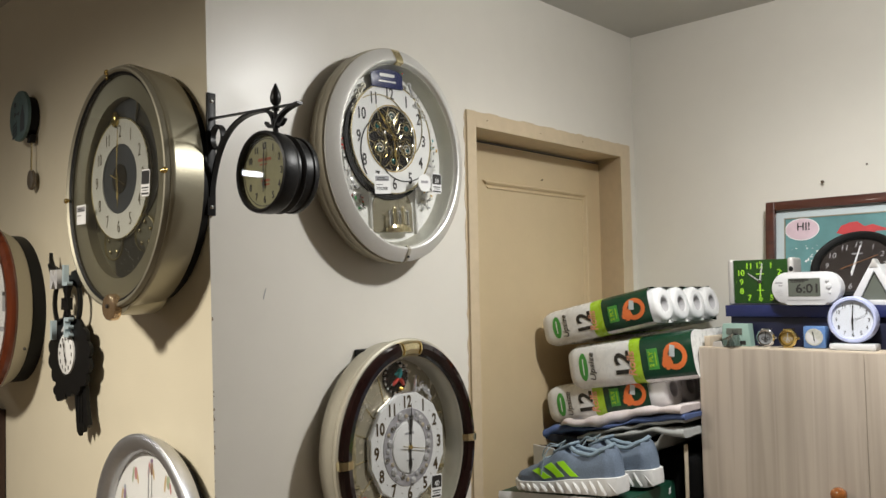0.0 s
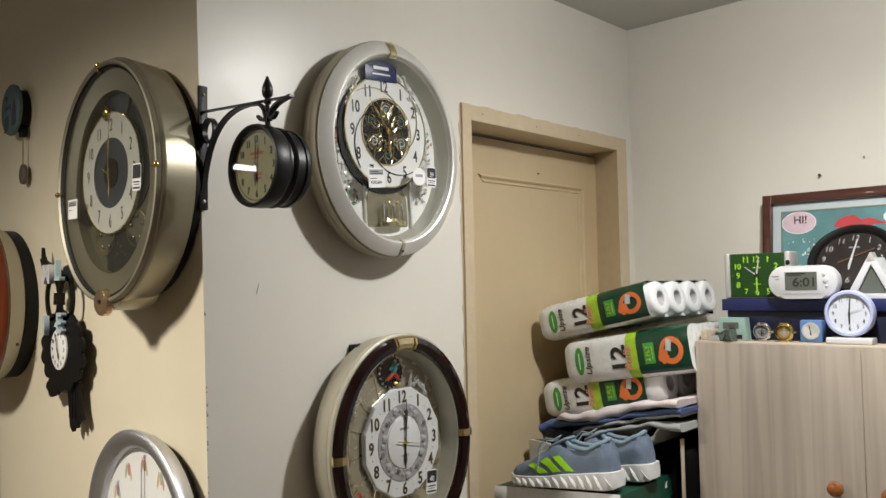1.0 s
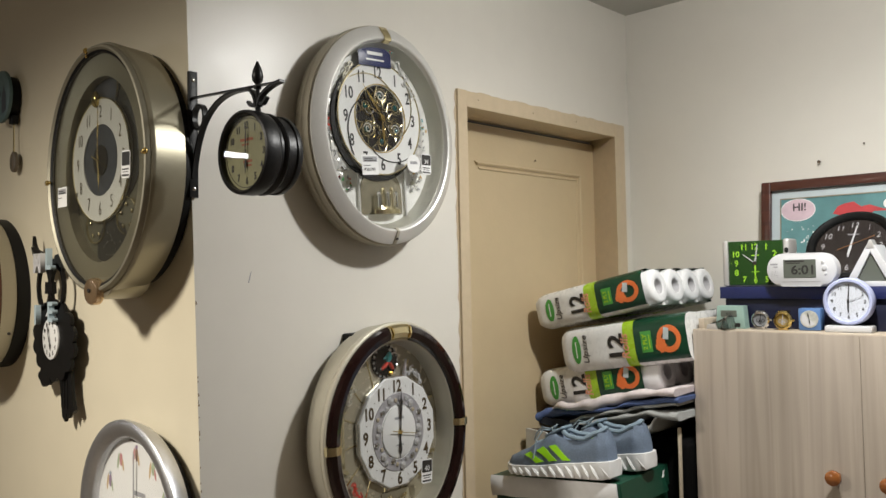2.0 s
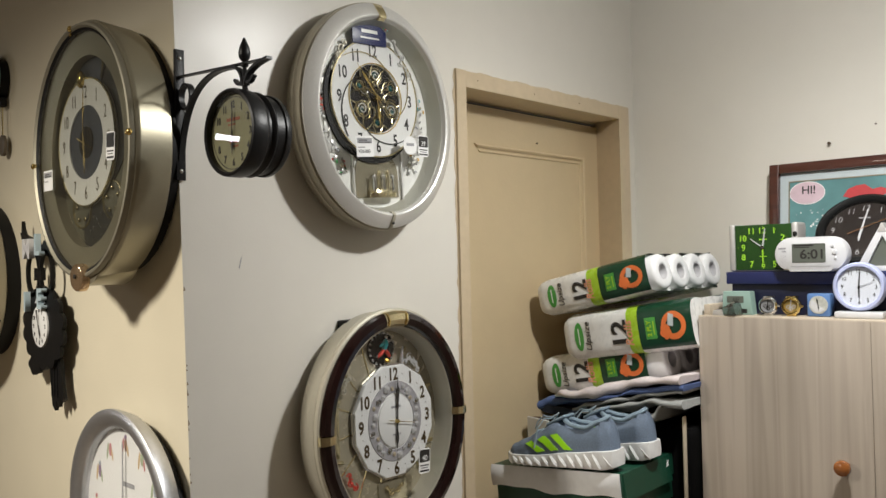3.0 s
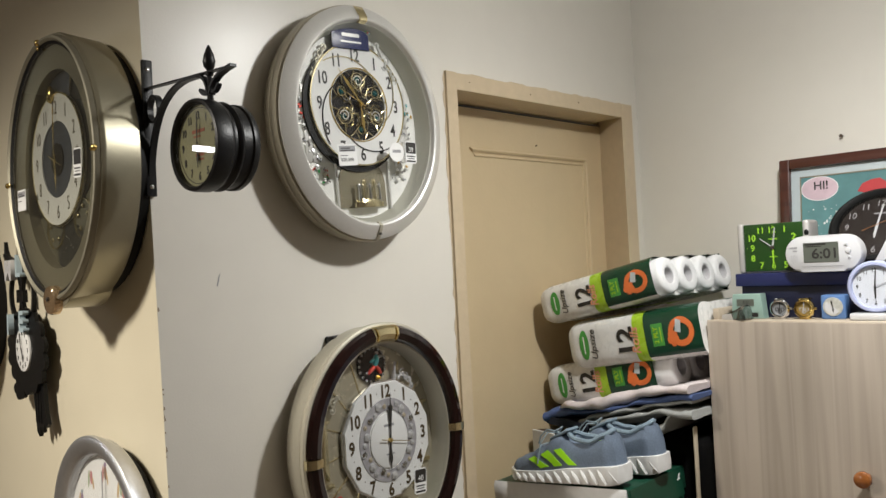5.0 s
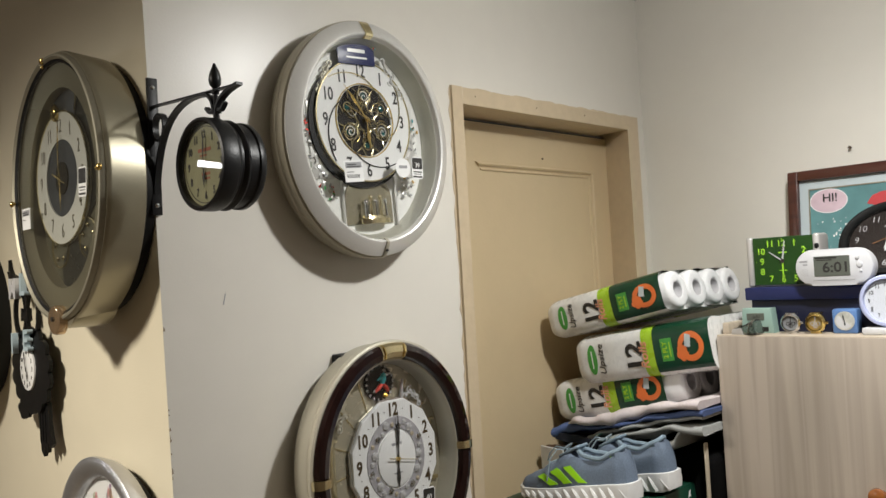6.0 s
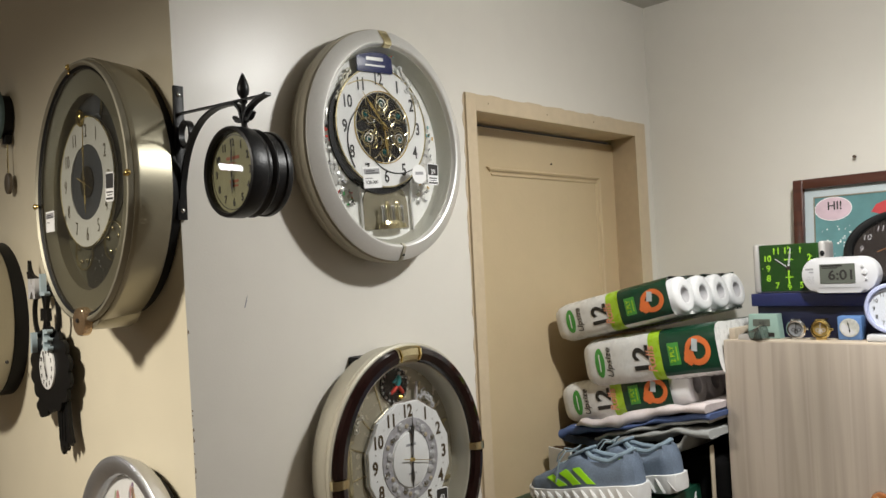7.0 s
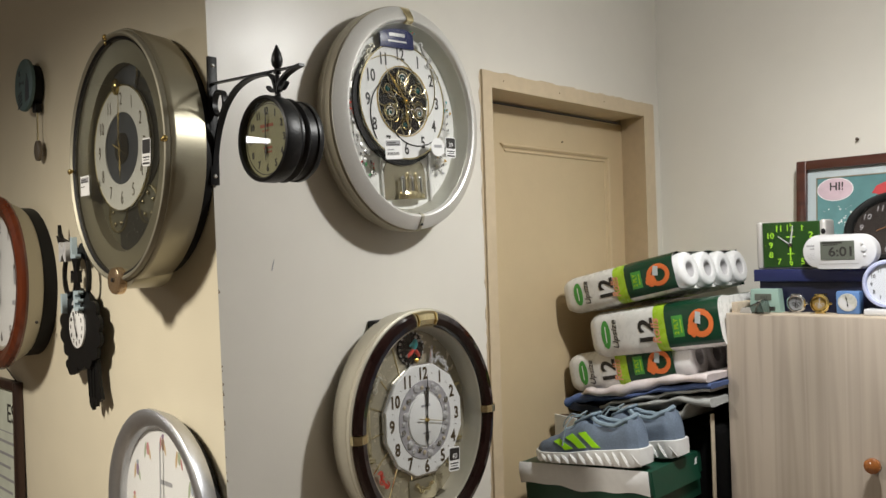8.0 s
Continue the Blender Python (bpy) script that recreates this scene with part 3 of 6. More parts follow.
part("window", moved(prism(arch, 0.038, 0.0415), pose(-0.002, -0.118, 0)), BOARDDK, ov)
for sx in (-1, 1):
    part("pillar", tube([(sx * 0.068, -0.175, 0.043), (sx * 0.068, -0.072, 0.043)], 0.003, 8), PEARL, ov)
car = part("carousel", merged(moved(ring([(-0.030, 0), (0, 0), (0, 0.008), (-0.030, 0.008)], 0.030, 0.010, 40), pose(0, 0, 0, -90, 0, 0)), moved(ring([(-0.022, 0.008), (0, 0.008), (-0.002, 0.014), (-0.02, 0.014)], 0.022, 0.008, 32), pose(0, 0, 0, -90, 0, 0))), GOLDPALE, ov, "gilt carousel", m=pose(0.002, -0.168, 0.053) @ Matrix.Diagonal((1.25, 1.2, 1, 1)))
for k in range(5):
    x = -0.020 + 0.010 * k
    part("post", merged(tube([(x, 0.012, 0.003), (x, 0.034 + 0.006 * (k % 2), 0.003)], [0.0035, 0.0022], 8), ball(0.0042, (x, 0.036 + 0.007 * (k % 2), 0.003), 1, 1.2, 0.8, 8, 6)), GOLDPALE if k % 2 else CHROME, car)
rf = random.Random(21)
for k in range(90):
    side = 1 if k % 2 else -1
    v = rf.uniform(-0.118, 0.048)
    reach = 0.150 * math.sqrt(max(0.05, 1 - (v / 0.192) ** 2))
    u = side * rf.uniform(max(0.076, reach - 0.046), reach)
    if abs(u) < 0.125 and v > -0.05:
        u = side * 0.138
    part("foil_fleck", moved(box(-0.0035, 0.0035, -0.0016, 0.0016, 0, 0.0012), pose(u, v, 0.0412, 0, 0, rf.uniform(0, 180))), rf.choice((SILVER, CHROME, GREYINK, CHROME, FOIL[k % 4])), ov, smooth=False)
part("cover", dome(RX - 0.034, RY - 0.034, 0.076, 0.004), CLEAR, ov, "clear glass cover").visible_shadow = False
price_tag(ov, -0.066, -0.066, 0.0815, 0.046, 0.042, 2, "¥20,000")
part("round_sticker", moved(disc(0.020, 0.020, 0, 0.0006, 32), pose(0.062, -0.060, 0.0815)), PAPER, ov)
bars(ov, [(0.062, -0.058, 0.022, 0.006)], 0.0822, GREYINK)
year_sticker(ov, 0.103, -0.060, 0.080, "39", 0.031, 0.046, -3)
part("top_clip", ring([(0.0, 0.062), (0.0005, 0.068), (-0.002, 0.0735), (-0.018, 0.0840), (-0.027, 0.0882), (-0.033, 0.0882), (-0.0375, 0.078), (-0.030, 0.062)], RX, RY, 6, 86.6, 92.4), GOLDPALE, ov, "gilt clip")
lt = part("bottom_latch", ring([(0.001, 0.060), (0.0015, 0.068), (-0.002, 0.0735), (-0.018, 0.0838), (-0.028, 0.0878), (-0.036, 0.080), (-0.030, 0.062)], RX, RY, 4, 268.9, 271.1), CHAMP, ov)
part("screw", moved(disc(0.0026, 0.0026, 0.078, 0.0825, 12), pose(0, -RY + 0.011, 0)), INK, lt)


# ---------------------------------------------------------------- wood and champagne oval clock below it
lo = thing("wall_clock", on_wall_b(1.326, 1.236, turn=1.0), "dark burgundy and champagne oval wall clock with crystal dial", "wall clock")
RX, RY = 0.212, 0.245
part("back_case", disc(RX - 0.045, RY - 0.045, 0.0, 0.030), BLACKPL, lo)
part("hanger_block", box(-0.075, -0.035, 0.172, 0.216, 0.0, 0.03, 0.003), BLACKPL, lo)
part("side_band", ring([(-0.06, 0.022), (-0.020, 0.022), (-0.0165, 0.025), (-0.0105, 0.074), (-0.0075, 0.0775), (-0.009, 0.0795), (-0.0070, 0.083), (-0.0075, 0.089), (-0.011, 0.092), (-0.015, 0.092), (-0.05, 0.070)], RX, RY, 120), CHAMP, lo)
wood_prof = [(-0.014, 0.088), (-0.013, 0.095), (-0.017, 0.102), (-0.028, 0.106), (-0.040, 0.102), (-0.046, 0.093), (-0.046, 0.086)]
for a0, a1 in ((2.2, 80), (100, 177.5), (182.5, 258), (282, 357.5)):
    part("wood_segment", ring(wood_prof, RX, RY, 40, a0, a1), BURGUNDY, lo, "dark burgundy lacquered wood")
for a in (0, 180):
    part("clip", ring([(-0.009, 0.088), (-0.009, 0.099), (-0.016, 0.106), (-0.028, 0.109), (-0.042, 0.105), (-0.048, 0.092)], RX, RY, 4, a - 2.1, a + 2.1), GOLDPALE, lo, "gilt clip")
for a in (90, 270):
    part("plaque", ring([(-0.013, 0.088), (-0.013, 0.097), (-0.018, 0.103), (-0.030, 0.106), (-0.040, 0.102), (-0.046, 0.090)], RX, RY, 12, a - 9.6, a + 9.6), GOLDPALE, lo, "polished gilt plaque")
    for b in (a - 7.6, a + 7.6):
        part("plaque_rib", ring([(-0.012, 0.094), (-0.017, 0.105), (-0.030, 0.109), (-0.042, 0.103)], RX, RY, 2, b - 0.4, b + 0.4), GOLD, lo)
part("inner_slope", ring([(-0.044, 0.092), (-0.048, 0.092), (-0.054, 0.050), (-0.055, 0.044), (-0.044, 0.044)], RX, RY, 96), CHAMP, lo)
part("back_board", disc(RX - 0.050, RY - 0.050, 0.036, 0.046), GILTBOARD, lo)
for k in range(14):
    a = radians(360 * k / 14 + 8)
    part("ray", tube([(0.08 * math.cos(a), 0.09 * math.sin(a), 0.046), (0.143 * math.cos(a), 0.172 * math.sin(a), 0.047)], 0.0016, 6), GOLDPALE, lo)
DC = (0.024, -0.002)
poly = [(0.113 * math.cos(radians(30 * k + 15)), 0.120 * math.sin(radians(30 * k + 15))) for k in range(12)]
part("dial", moved(prism(poly, 0.052, 0.060, 0.002), pose(*DC, 0)), IVORYDIAL, lo, "white twelve-sided dial", smooth=False)
poly2 = [(x * 1.03, y * 1.03) for x, y in poly]
part("dial_trim", moved(prism(poly2, 0.050, 0.055), pose(*DC, 0)), CHROME, lo, smooth=False)
FROST = shader("frosted_lilac_grey_ring", (0.42, 0.41, 0.43), 0.25, 0.2, vary=0.15, scale=90)
part("crystal_ring", moved(ring([(-0.024, 0.060), (0, 0.060), (-0.001, 0.0615), (-0.024, 0.0615)], 0.076, 0.084, 64), pose(*DC, 0)), FROST, lo)
CRYSTAL = shader("silver_crystal", (0.60, 0.60, 0.60), 0.10, 0.35, vary=0.2, scale=300)
PALEAMBER = shader("pale_amber_crystal", (0.55, 0.48, 0.36), 0.10, 0.3, vary=0.2, scale=300)
for k in range(26):
    a = radians(360 * k / 26)
    bm = bmesh.new()
    bmesh.ops.create_icosphere(bm, subdivisions=1, radius=(0.0100, 0.0065, 0.0080, 0.0055)[k % 4])
    bmesh.ops.scale(bm, vec=(1, 1, 0.5), verts=bm.verts)
    part("crystal", moved(bm, pose(DC[0] + (0.063 + 0.005 * (k % 3 - 1)) * math.cos(a), DC[1] + (0.069 + 0.005 * (k % 3 - 1)) * math.sin(a), 0.062)), (CRYSTAL, CRYSTAL, CHROME, PALEAMBER)[k % 4], lo, smooth=False)
part("centre_disc", moved(disc(0.049, 0.055, 0.060, 0.0635, 64, 0.001), pose(*DC, 0)), IVORYDIAL, lo)
bars(lo, [(DC[0], DC[1] + 0.030, 0.026, 0.005), (DC[0], DC[1] - 0.028, 0.022, 0.003)], 0.0637, GREYINK)
BRONZEINK = shader("bronze_numeral", (0.10, 0.07, 0.035), 0.35, 0.5)
numerals(lo, 0.094, 0.099, 0.0602, 0.036, BRONZEINK, 0.78, DC, offset=0.0010)
for k in range(12):
    a = radians(15 + 30 * k)
    part("minute_dot", ball(0.0014, (DC[0] + 0.094 * math.cos(a), DC[1] + 0.099 * math.sin(a), 0.0603), 1, 1, 0.5, 6, 5), BRONZEINK, lo)
hand(lo, "minute_hand", 0.096, 0.0085, 3, 0.067, INK, DC)
hand(lo, "hour_hand", 0.062, 0.0095, 181, 0.0655, INK, DC)
hand(lo, "second_hand", 0.050, 0.0022, 102, 0.0685, GOLDPALE, DC, 0.5, leaf=False)
part("hub", moved(disc(0.0045, 0.0045, 0.0635, 0.070, 16, 0.001), pose(*DC, 0)), GOLD, lo)
em = part("emblem", moved(disc(0.036, 0.036, 0.046, 0.050, 40), pose(0.0, 0.152, 0)), DARKDISC, lo, "round dark emblem with coloured ornament")
for k in range(18):
    a = radians(20 * k)
    part("bead", ball(0.0034, (0.034 * math.cos(a), 0.152 + 0.034 * math.sin(a), 0.052), 1, 1, 0.7, 7, 5), CHROME, em)
for (x0, y0), (x1, y1), r, mt in (((0.004, 0.150), (0.008, 0.170), 0.0065, FOIL[3]), ((0.004, 0.150), (-0.016, 0.136), 0.0045, FOIL[0]), ((0.006, 0.150), (0.017, 0.134), 0.0045, FOIL[0]),
                                  ((0.008, 0.166), (0.026, 0.168), 0.0030, CHROME), ((0.006, 0.166), (-0.008, 0.158), 0.0030, FOIL[3]), ((0.008, 0.172), (0.009, 0.178), 0.0050, CHROME), ((-0.016, 0.136), (-0.022, 0.139), 0.0035, CHROME), ((0.006, 0.128), (0.014, 0.124), 0.0045, FOIL[1])):
    part("ornament", tube([(x0, y0, 0.055), ((x0 + x1) / 2, (y0 + y1) / 2, 0.0565), (x1, y1, 0.056)], [r * 0.7, r, r * 0.7], 8), mt, em)
ornament(lo, [(0.062, 0.118), (0.074, 0.126), (0.082, 0.118), (0.092, 0.112), (0.098, 0.098)], 0.056, CRYSTAL, 0.008)
part("wand", tube([(0.052, 0.115, 0.054), (0.056, 0.152, 0.056)], [0.005, 0.002], 8), CRYSTAL, lo)
ornament(lo, [(-0.092, 0.100), (-0.104, 0.092), (-0.108, 0.078)], 0.054, CHAMP, 0.008)
for sx in (-1, 1):
    part("gilt_frame", merged(box(sx * 0.126 - 0.008, sx * 0.126 + 0.008, -0.055, 0.055, 0.046, 0.050, 0.001), box(sx * 0.126 - 0.016, sx * 0.126 + 0.016, -0.068, -0.060, 0.046, 0.052, 0.001), box(sx * 0.126 - 0.014, sx * 0.126 + 0.014, 0.055, 0.061, 0.046, 0.052, 0.001)), GOLDPALE, lo)
ornament(lo, [(0.100, -0.078), (0.106, -0.090), (0.100, -0.102)], 0.056, FOIL[2], 0.007)
ornament(lo, [(-0.102, -0.092), (-0.098, -0.108), (-0.088, -0.118)], 0.056, FOIL[0], 0.008)
part("lower_window", box(-0.02, 0.06, -0.175, -0.128, 0.046, 0.050, 0.001), BOARDDK, lo)
ornament(lo, [(0.000, -0.140), (0.012, -0.152), (0.030, -0.150), (0.042, -0.140)], 0.054, GOLDPALE, 0.007)
part("cover", dome(RX - 0.045, RY - 0.045, 0.089, 0.006), CLEAR, lo, "clear glass cover").visible_shadow = False
year_sticker(lo, 0.074, -0.092, 0.0925, "40", 0.033, 0.052, -4)


# ---------------------------------------------------------------- champagne clock on the left wall
WA = 0.905
OLIVEBOARD = shader("olive_grey_board", (0.095, 0.090, 0.060), 0.5, 0.0, vary=0.02, scale=50)
SLATE = shader("slate_blue_plate", (0.040, 0.048, 0.066), 0.4, 0.1, vary=0.1)
OLIVEDARK = shader("dark_olive_plate_and_shade", (0.018, 0.019, 0.018), 0.35, 0.2, vary=0.1)
bg = thing("wall_clock", facing_a(-0.198, WA - 0.008, 1.788), "champagne metal round wall clock with smoked cover", "wall clock")
RX, RY = 0.221, 0.239
part("back_case", disc(RX - 0.012, RY - 0.012, 0.0, 0.022), BLACKPL, bg)
part("side_band", ring([(-0.06, 0.018), (-0.006, 0.018), (-0.002, 0.021), (-0.0017, 0.0245), (0.0030, 0.0785), (0.0033, 0.082), (0.001, 0.087), (-0.06, 0.08)], RX, RY, 140), CHAMPDK, bg)
part("bezel", ring([(-0.013, 0.078), (-0.001, 0.080), (-0.001, 0.090), (-0.004, 0.096), (-0.008, 0.097), (-0.012, 0.093), (-0.013, 0.086)], RX, RY, 140), BEZELDK, bg)
part("seal_ring", ring([(-0.011, 0.086), (-0.013, 0.0935), (-0.018, 0.090), (-0.018, 0.080)], RX, RY, 120), BLACKPL, bg)
part("back_board", disc(RX - 0.012, RY - 0.012, 0.046, 0.060), OLIVEBOARD, bg)
DC = (-0.022, 0.021)
part("top_cap", moved(disc(0.056, 0.052, 0.060, 0.0645, 48, 0.001), pose(-0.008, 0.160, 0)), SLATE, bg, "dark slate disc")
part("top_arc", moved(ring([(-0.0012, 0.062), (0.0012, 0.062), (0.0012, 0.0665), (-0.0012, 0.0665)], 0.054, 0.050, 20, -30, 60), pose(-0.008, 0.160, 0)), GOLDPALE, bg)
# dark disc set to the right: shade around the hour ring, painted in
part("dial_shade", moved(disc(0.118, 0.112, 0.060, 0.0625, 64), pose(0.020, 0.040, 0)), OLIVEDARK, bg)
part("dial", moved(ring([(-0.051, 0.064), (0, 0.064), (0, 0.070), (-0.051, 0.070)], 0.127, 0.121, 96), pose(*DC, 0)), IVORYDIAL, bg, "white hour ring")
part("dial_trim", moved(ring([(-0.0012, 0.068), (0.0016, 0.068), (0.0016, 0.0715), (-0.0012, 0.0715)], 0.127, 0.121, 96), pose(*DC, 0)), GOLDPALE, bg)
part("centre_plate", moved(disc(0.077, 0.071, 0.062, 0.068), pose(*DC, 0)), SLATE, bg)
part("centre_cap", moved(disc(0.030, 0.030, 0.068, 0.070, 40), pose(*DC, 0)), DARKDISC, bg)
numerals(bg, 0.101, 0.096, 0.0702, 0.036, BRONZEINK, 0.66, DC, offset=-0.0004)
hand(bg, "minute_hand", 0.098, 0.006, 2, 0.075, GOLD, DC)
hand(bg, "hour_hand", 0.060, 0.008, 180, 0.073, GOLD, DC)
hand(bg, "second_hand", 0.050, 0.0025, 112, 0.077, GOLD, DC, 0.5, leaf=False)
part("top_stud", moved(ball(0.012, (0, 0, 0), 1, 1.4, 0.6), pose(DC[0] - 0.012, DC[1] + 0.121, 0.073)), GOLD, bg)
for cx, cy in ((-0.056, -0.106), (0.078, -0.094)):
    wh = part("gilt_wheel", moved(ring([(-0.003, 0.061), (0, 0.061), (-0.0005, 0.066), (-0.0025, 0.0665)], 0.042, 0.036, 48), pose(cx, cy, 0)), GOLDPALE, bg)
    part("wheel_plate", moved(disc(0.040, 0.034, 0.060, 0.0625, 32), pose(cx, cy, 0)), OLIVEBOARD, wh)
    for k in range(5):
        a = radians(72 * k + 20)
        part("bead", ball(0.0045, (cx + 0.024 * math.cos(a), cy + 0.022 * math.sin(a), 0.065), 1, 1, 0.6, 8, 6), GOLDPALE, wh)
pw = part("pendulum_window", moved(disc(0.068, 0.054, 0.060, 0.063, 48), pose(0.016, -0.152, 0)), OLIVEDARK, bg)
for k in range(14):
    part("crystal", ball(0.0026, (0.016 + 0.036 * math.sin(k * 2.4) * (0.4 + 0.6 * (k % 3) / 2), -0.152 + 0.036 * math.cos(k * 2.4) * (0.4 + 0.6 * (k % 3) / 2), 0.064), 1, 1, 0.6, 6, 5), CHROME, pw)
part("cover", dome(RX - 0.013, RY - 0.013, 0.0905, 0.0006), SMOKE, bg, "smoked glass cover").visible_shadow = False
price_tag(bg, -0.145, -0.043, 0.0930, 0.044, 0.040, 0)
year_sticker(bg, 0.136, -0.006, 0.0925, "", 0.034, 0.050, -3)
for a in (2, 96, 182):
    c, s = math.cos(radians(a)), math.sin(radians(a))
    part("stud", merged(ball(0.0062, ((RX - 0.006) * c, (RY - 0.006) * s, 0.096), 1, 1, 0.8, 14, 10), ball(0.0035, ((RX - 0.017) * c, (RY - 0.017) * s, 0.096), 1, 1, 0.7, 10, 8)), GOLD, bg, "gilt stud")
part("foot", moved(disc(0.030, 0.026, 0.086, 0.1015, 40, 0.005), pose(0, -RY + 0.004, 0)), ROSEGOLD, bg, "polished pale gilt foot")
part("keyhole", moved(disc(0.004, 0.004, 0.102, 0.1045, 12), pose(0, -RY + 0.006, 0)), INK, bg)
part("base_block", prism([(0.075 * math.cos(radians(a)), -RY + 0.030 + 0.042 * math.sin(radians(a))) for a in range(180, 361, 12)], 0.016, 0.087, 0.003), CHAMPDK, bg)


# ---------------------------------------------------------------- bracket clock
DIALCREAM = shader("yellowed_cream_dial", (0.25, 0.24, 0.125), 0.5, vary=0.08, scale=60, stain=0.15)
REDINK = shader("faded_red_print", (0.28, 0.08, 0.04), 0.6)
SX, SY, SZ = 0.203, 0.950, 1.787
DROP = -0.009    # the drum hangs a little lower than its arm is set
br = thing("bracket_clock", facing_a(SX, SY, SZ, 0, swing=2), "black iron double-sided station clock on a scroll bracket", "bracket clock")
body = [(0.050, 0.0), (0.060, 0.001), (0.0625, 0.005), (0.0625, 0.012), (0.060, 0.014), (0.060, 0.028), (0.0625, 0.030), (0.0645, 0.034), (0.0625, 0.038), (0.0605, 0.040), (0.0605, 0.044), (0.064, 0.047), (0.0655, 0.052), (0.0655, 0.073), (0.0645, 0.077), (0.061, 0.0785), (0.0585, 0.076), (0.0580, 0.066), (0.050, 0.066)]
drum = part("drum", ring([(r * 1.07, h) for r, h in body], 0.0, 0.0, 64), IRON, br, m=pose(0, DROP, 0))
for h0, h1, up in ((0.062, 0.067, 1), (0.004, 0.008, -1)):
    part("dial", disc(0.0622, 0.0622, h0, h1, 48), DIALCREAM, drum, "yellowed cream dial")
numerals(drum, 0.046, 0.046, 0.0672, 0.0165, INK, 0.75)
bars(drum, [(0, 0.022, 0.036, 0.005)], 0.0672, REDINK)
bars(drum, [(-0.004, 0.014, 0.02, 0.0025), (0.002, -0.014, 0.024, 0.004), (0.004, -0.021, 0.018, 0.003)], 0.0672, REDINK)
part("minute_track", ring([(-0.0006, 0.067), (0.0006, 0.067), (0.0006, 0.0674), (-0.0006, 0.0674)], 0.0572, 0.0572, 48), INK, drum)
hand(drum, "minute_hand", 0.047, 0.0035, 4, 0.0705, INK)
hand(drum, "hour_hand", 0.034, 0.0065, 182, 0.0695, INK)
part("cover", dome(0.0623, 0.0623, 0.0735, 0.0012, 48, 5), CLEAR, drum, "clear glass cover").visible_shadow = False
# arm, in the clock's own axes: right, up, out
AX, AZ = -SX, 0.044   # the wall and the arm's plane


def arm(pts, w=0.0055, t=0.0022, name="arm"):
    """A flat iron strip bent in the bracket's plane."""
    bm = bmesh.new()
    loops = []
    for i, (x, y) in enumerate(pts):
        a, b = pts[max(0, i - 1)], pts[min(len(pts) - 1, i + 1)]
        d = Vector((b[0] - a[0], b[1] - a[1])).normalized()
        nx, ny = -d.y * t, d.x * t
        loops.append([bm.verts.new(p) for p in ((x + nx, y + ny, AZ - w), (x + nx, y + ny, AZ + w), (x - nx, y - ny, AZ + w), (x - nx, y - ny, AZ - w))])
    for p, q in zip(loops, loops[1:]):
        for k in range(4):
            bm.faces.new((p[k], p[(k + 1) % 4], q[(k + 1) % 4], q[k]))
    bm.faces.new(loops[0])
    bm.faces.new(loops[-1])
    return part(name, bm, IRON, br)


def curve(p0, p1, p2, p3, n=18):
    out = []
    for i in range(n + 1):
        t = i / n
        out.append(tuple((1 - t) ** 3 * a + 3 * (1 - t) ** 2 * t * b + 3 * (1 - t) * t * t * c + t ** 3 * d for a, b, c, d in zip(p0, p1, p2, p3)))
    return out


plate = part("wall_plate", box(AX + 0.0005, AX + 0.007, -0.066, 0.166, AZ - 0.009, AZ + 0.009, 0.001), IRON, br)
for v in (-0.050, 0.150):
    part("screw", ball(0.0042, (AX + 0.007, v, AZ), 0.6, 1, 1, 10, 8), CHROME, plate)
arm([(AX + 0.006, 0.117), (-0.06, 0.109), (0.064, 0.102)], 0.0045, 0.0013)
arm(curve((AX + 0.007, -0.030), (AX + 0.018, 0.045), (AX + 0.055, 0.118), (-0.035, 0.105)))
arm(curve((-0.035, 0.105), (-0.014, 0.103), (-0.004, 0.093), (-0.002, 0.070)), name="brace")
arm(curve((0.066, 0.103), (0.034, 0.100), (0.006, 0.092), (0.003, 0.070)), name="brace")
arm([(AX + 0.028 + 0.018 * math.cos(radians(a)), 0.078 + 0.022 * math.sin(radians(a))) for a in range(0, 361, 18)], name="scroll")
arm(curve((-0.026, 0.083), (-0.016, 0.070), (-0.008, 0.070), (0.0, 0.084), 10), 0.004, name="leaf")
arm(curve((0.026, 0.083), (0.016, 0.070), (0.008, 0.070), (0.0, 0.084), 10), 0.004, name="leaf")
part("stem", tube([(0, 0.056, AZ), (0, 0.074, AZ), (0, 0.102, AZ)], [0.006, 0.004, 0.0035], 10), IRON, br)
fin = [(0.0, 0.098), (0.006, 0.100), (0.0065, 0.104), (0.004, 0.108), (0.0085, 0.114), (0.0098, 0.122), (0.0078, 0.132), (0.004, 0.141), (0.0015, 0.147)]
part("finial", tube([(0, v, AZ) for r, v in fin], [max(r, 0.0008) for r, v in fin], 14), IRON, br)

# ---------------------------------------------------------------- aluminium round clock, low on the left wall
sv = thing("wall_clock", facing_a(-0.172, WA - 0.002, 1.10), "aluminium round wall clock with a white picture dial", "wall clock")
R = 0.207
part("back_case", disc(R - 0.035, R - 0.035, 0.0, 0.030), BLACKPL, sv)
part("bezel", ring([(-0.040, 0.018), (-0.016, 0.018), (-0.012, 0.022), (-0.002, 0.044), (-0.002, 0.052), (-0.007, 0.056), (-0.014, 0.057), (-0.026, 0.054), (-0.036, 0.045), (-0.040, 0.030)], R, R, 120), ALU, sv)
part("dial", disc(R - 0.038, R - 0.038, 0.022, 0.031), IVORYDIAL, sv, "white picture dial")
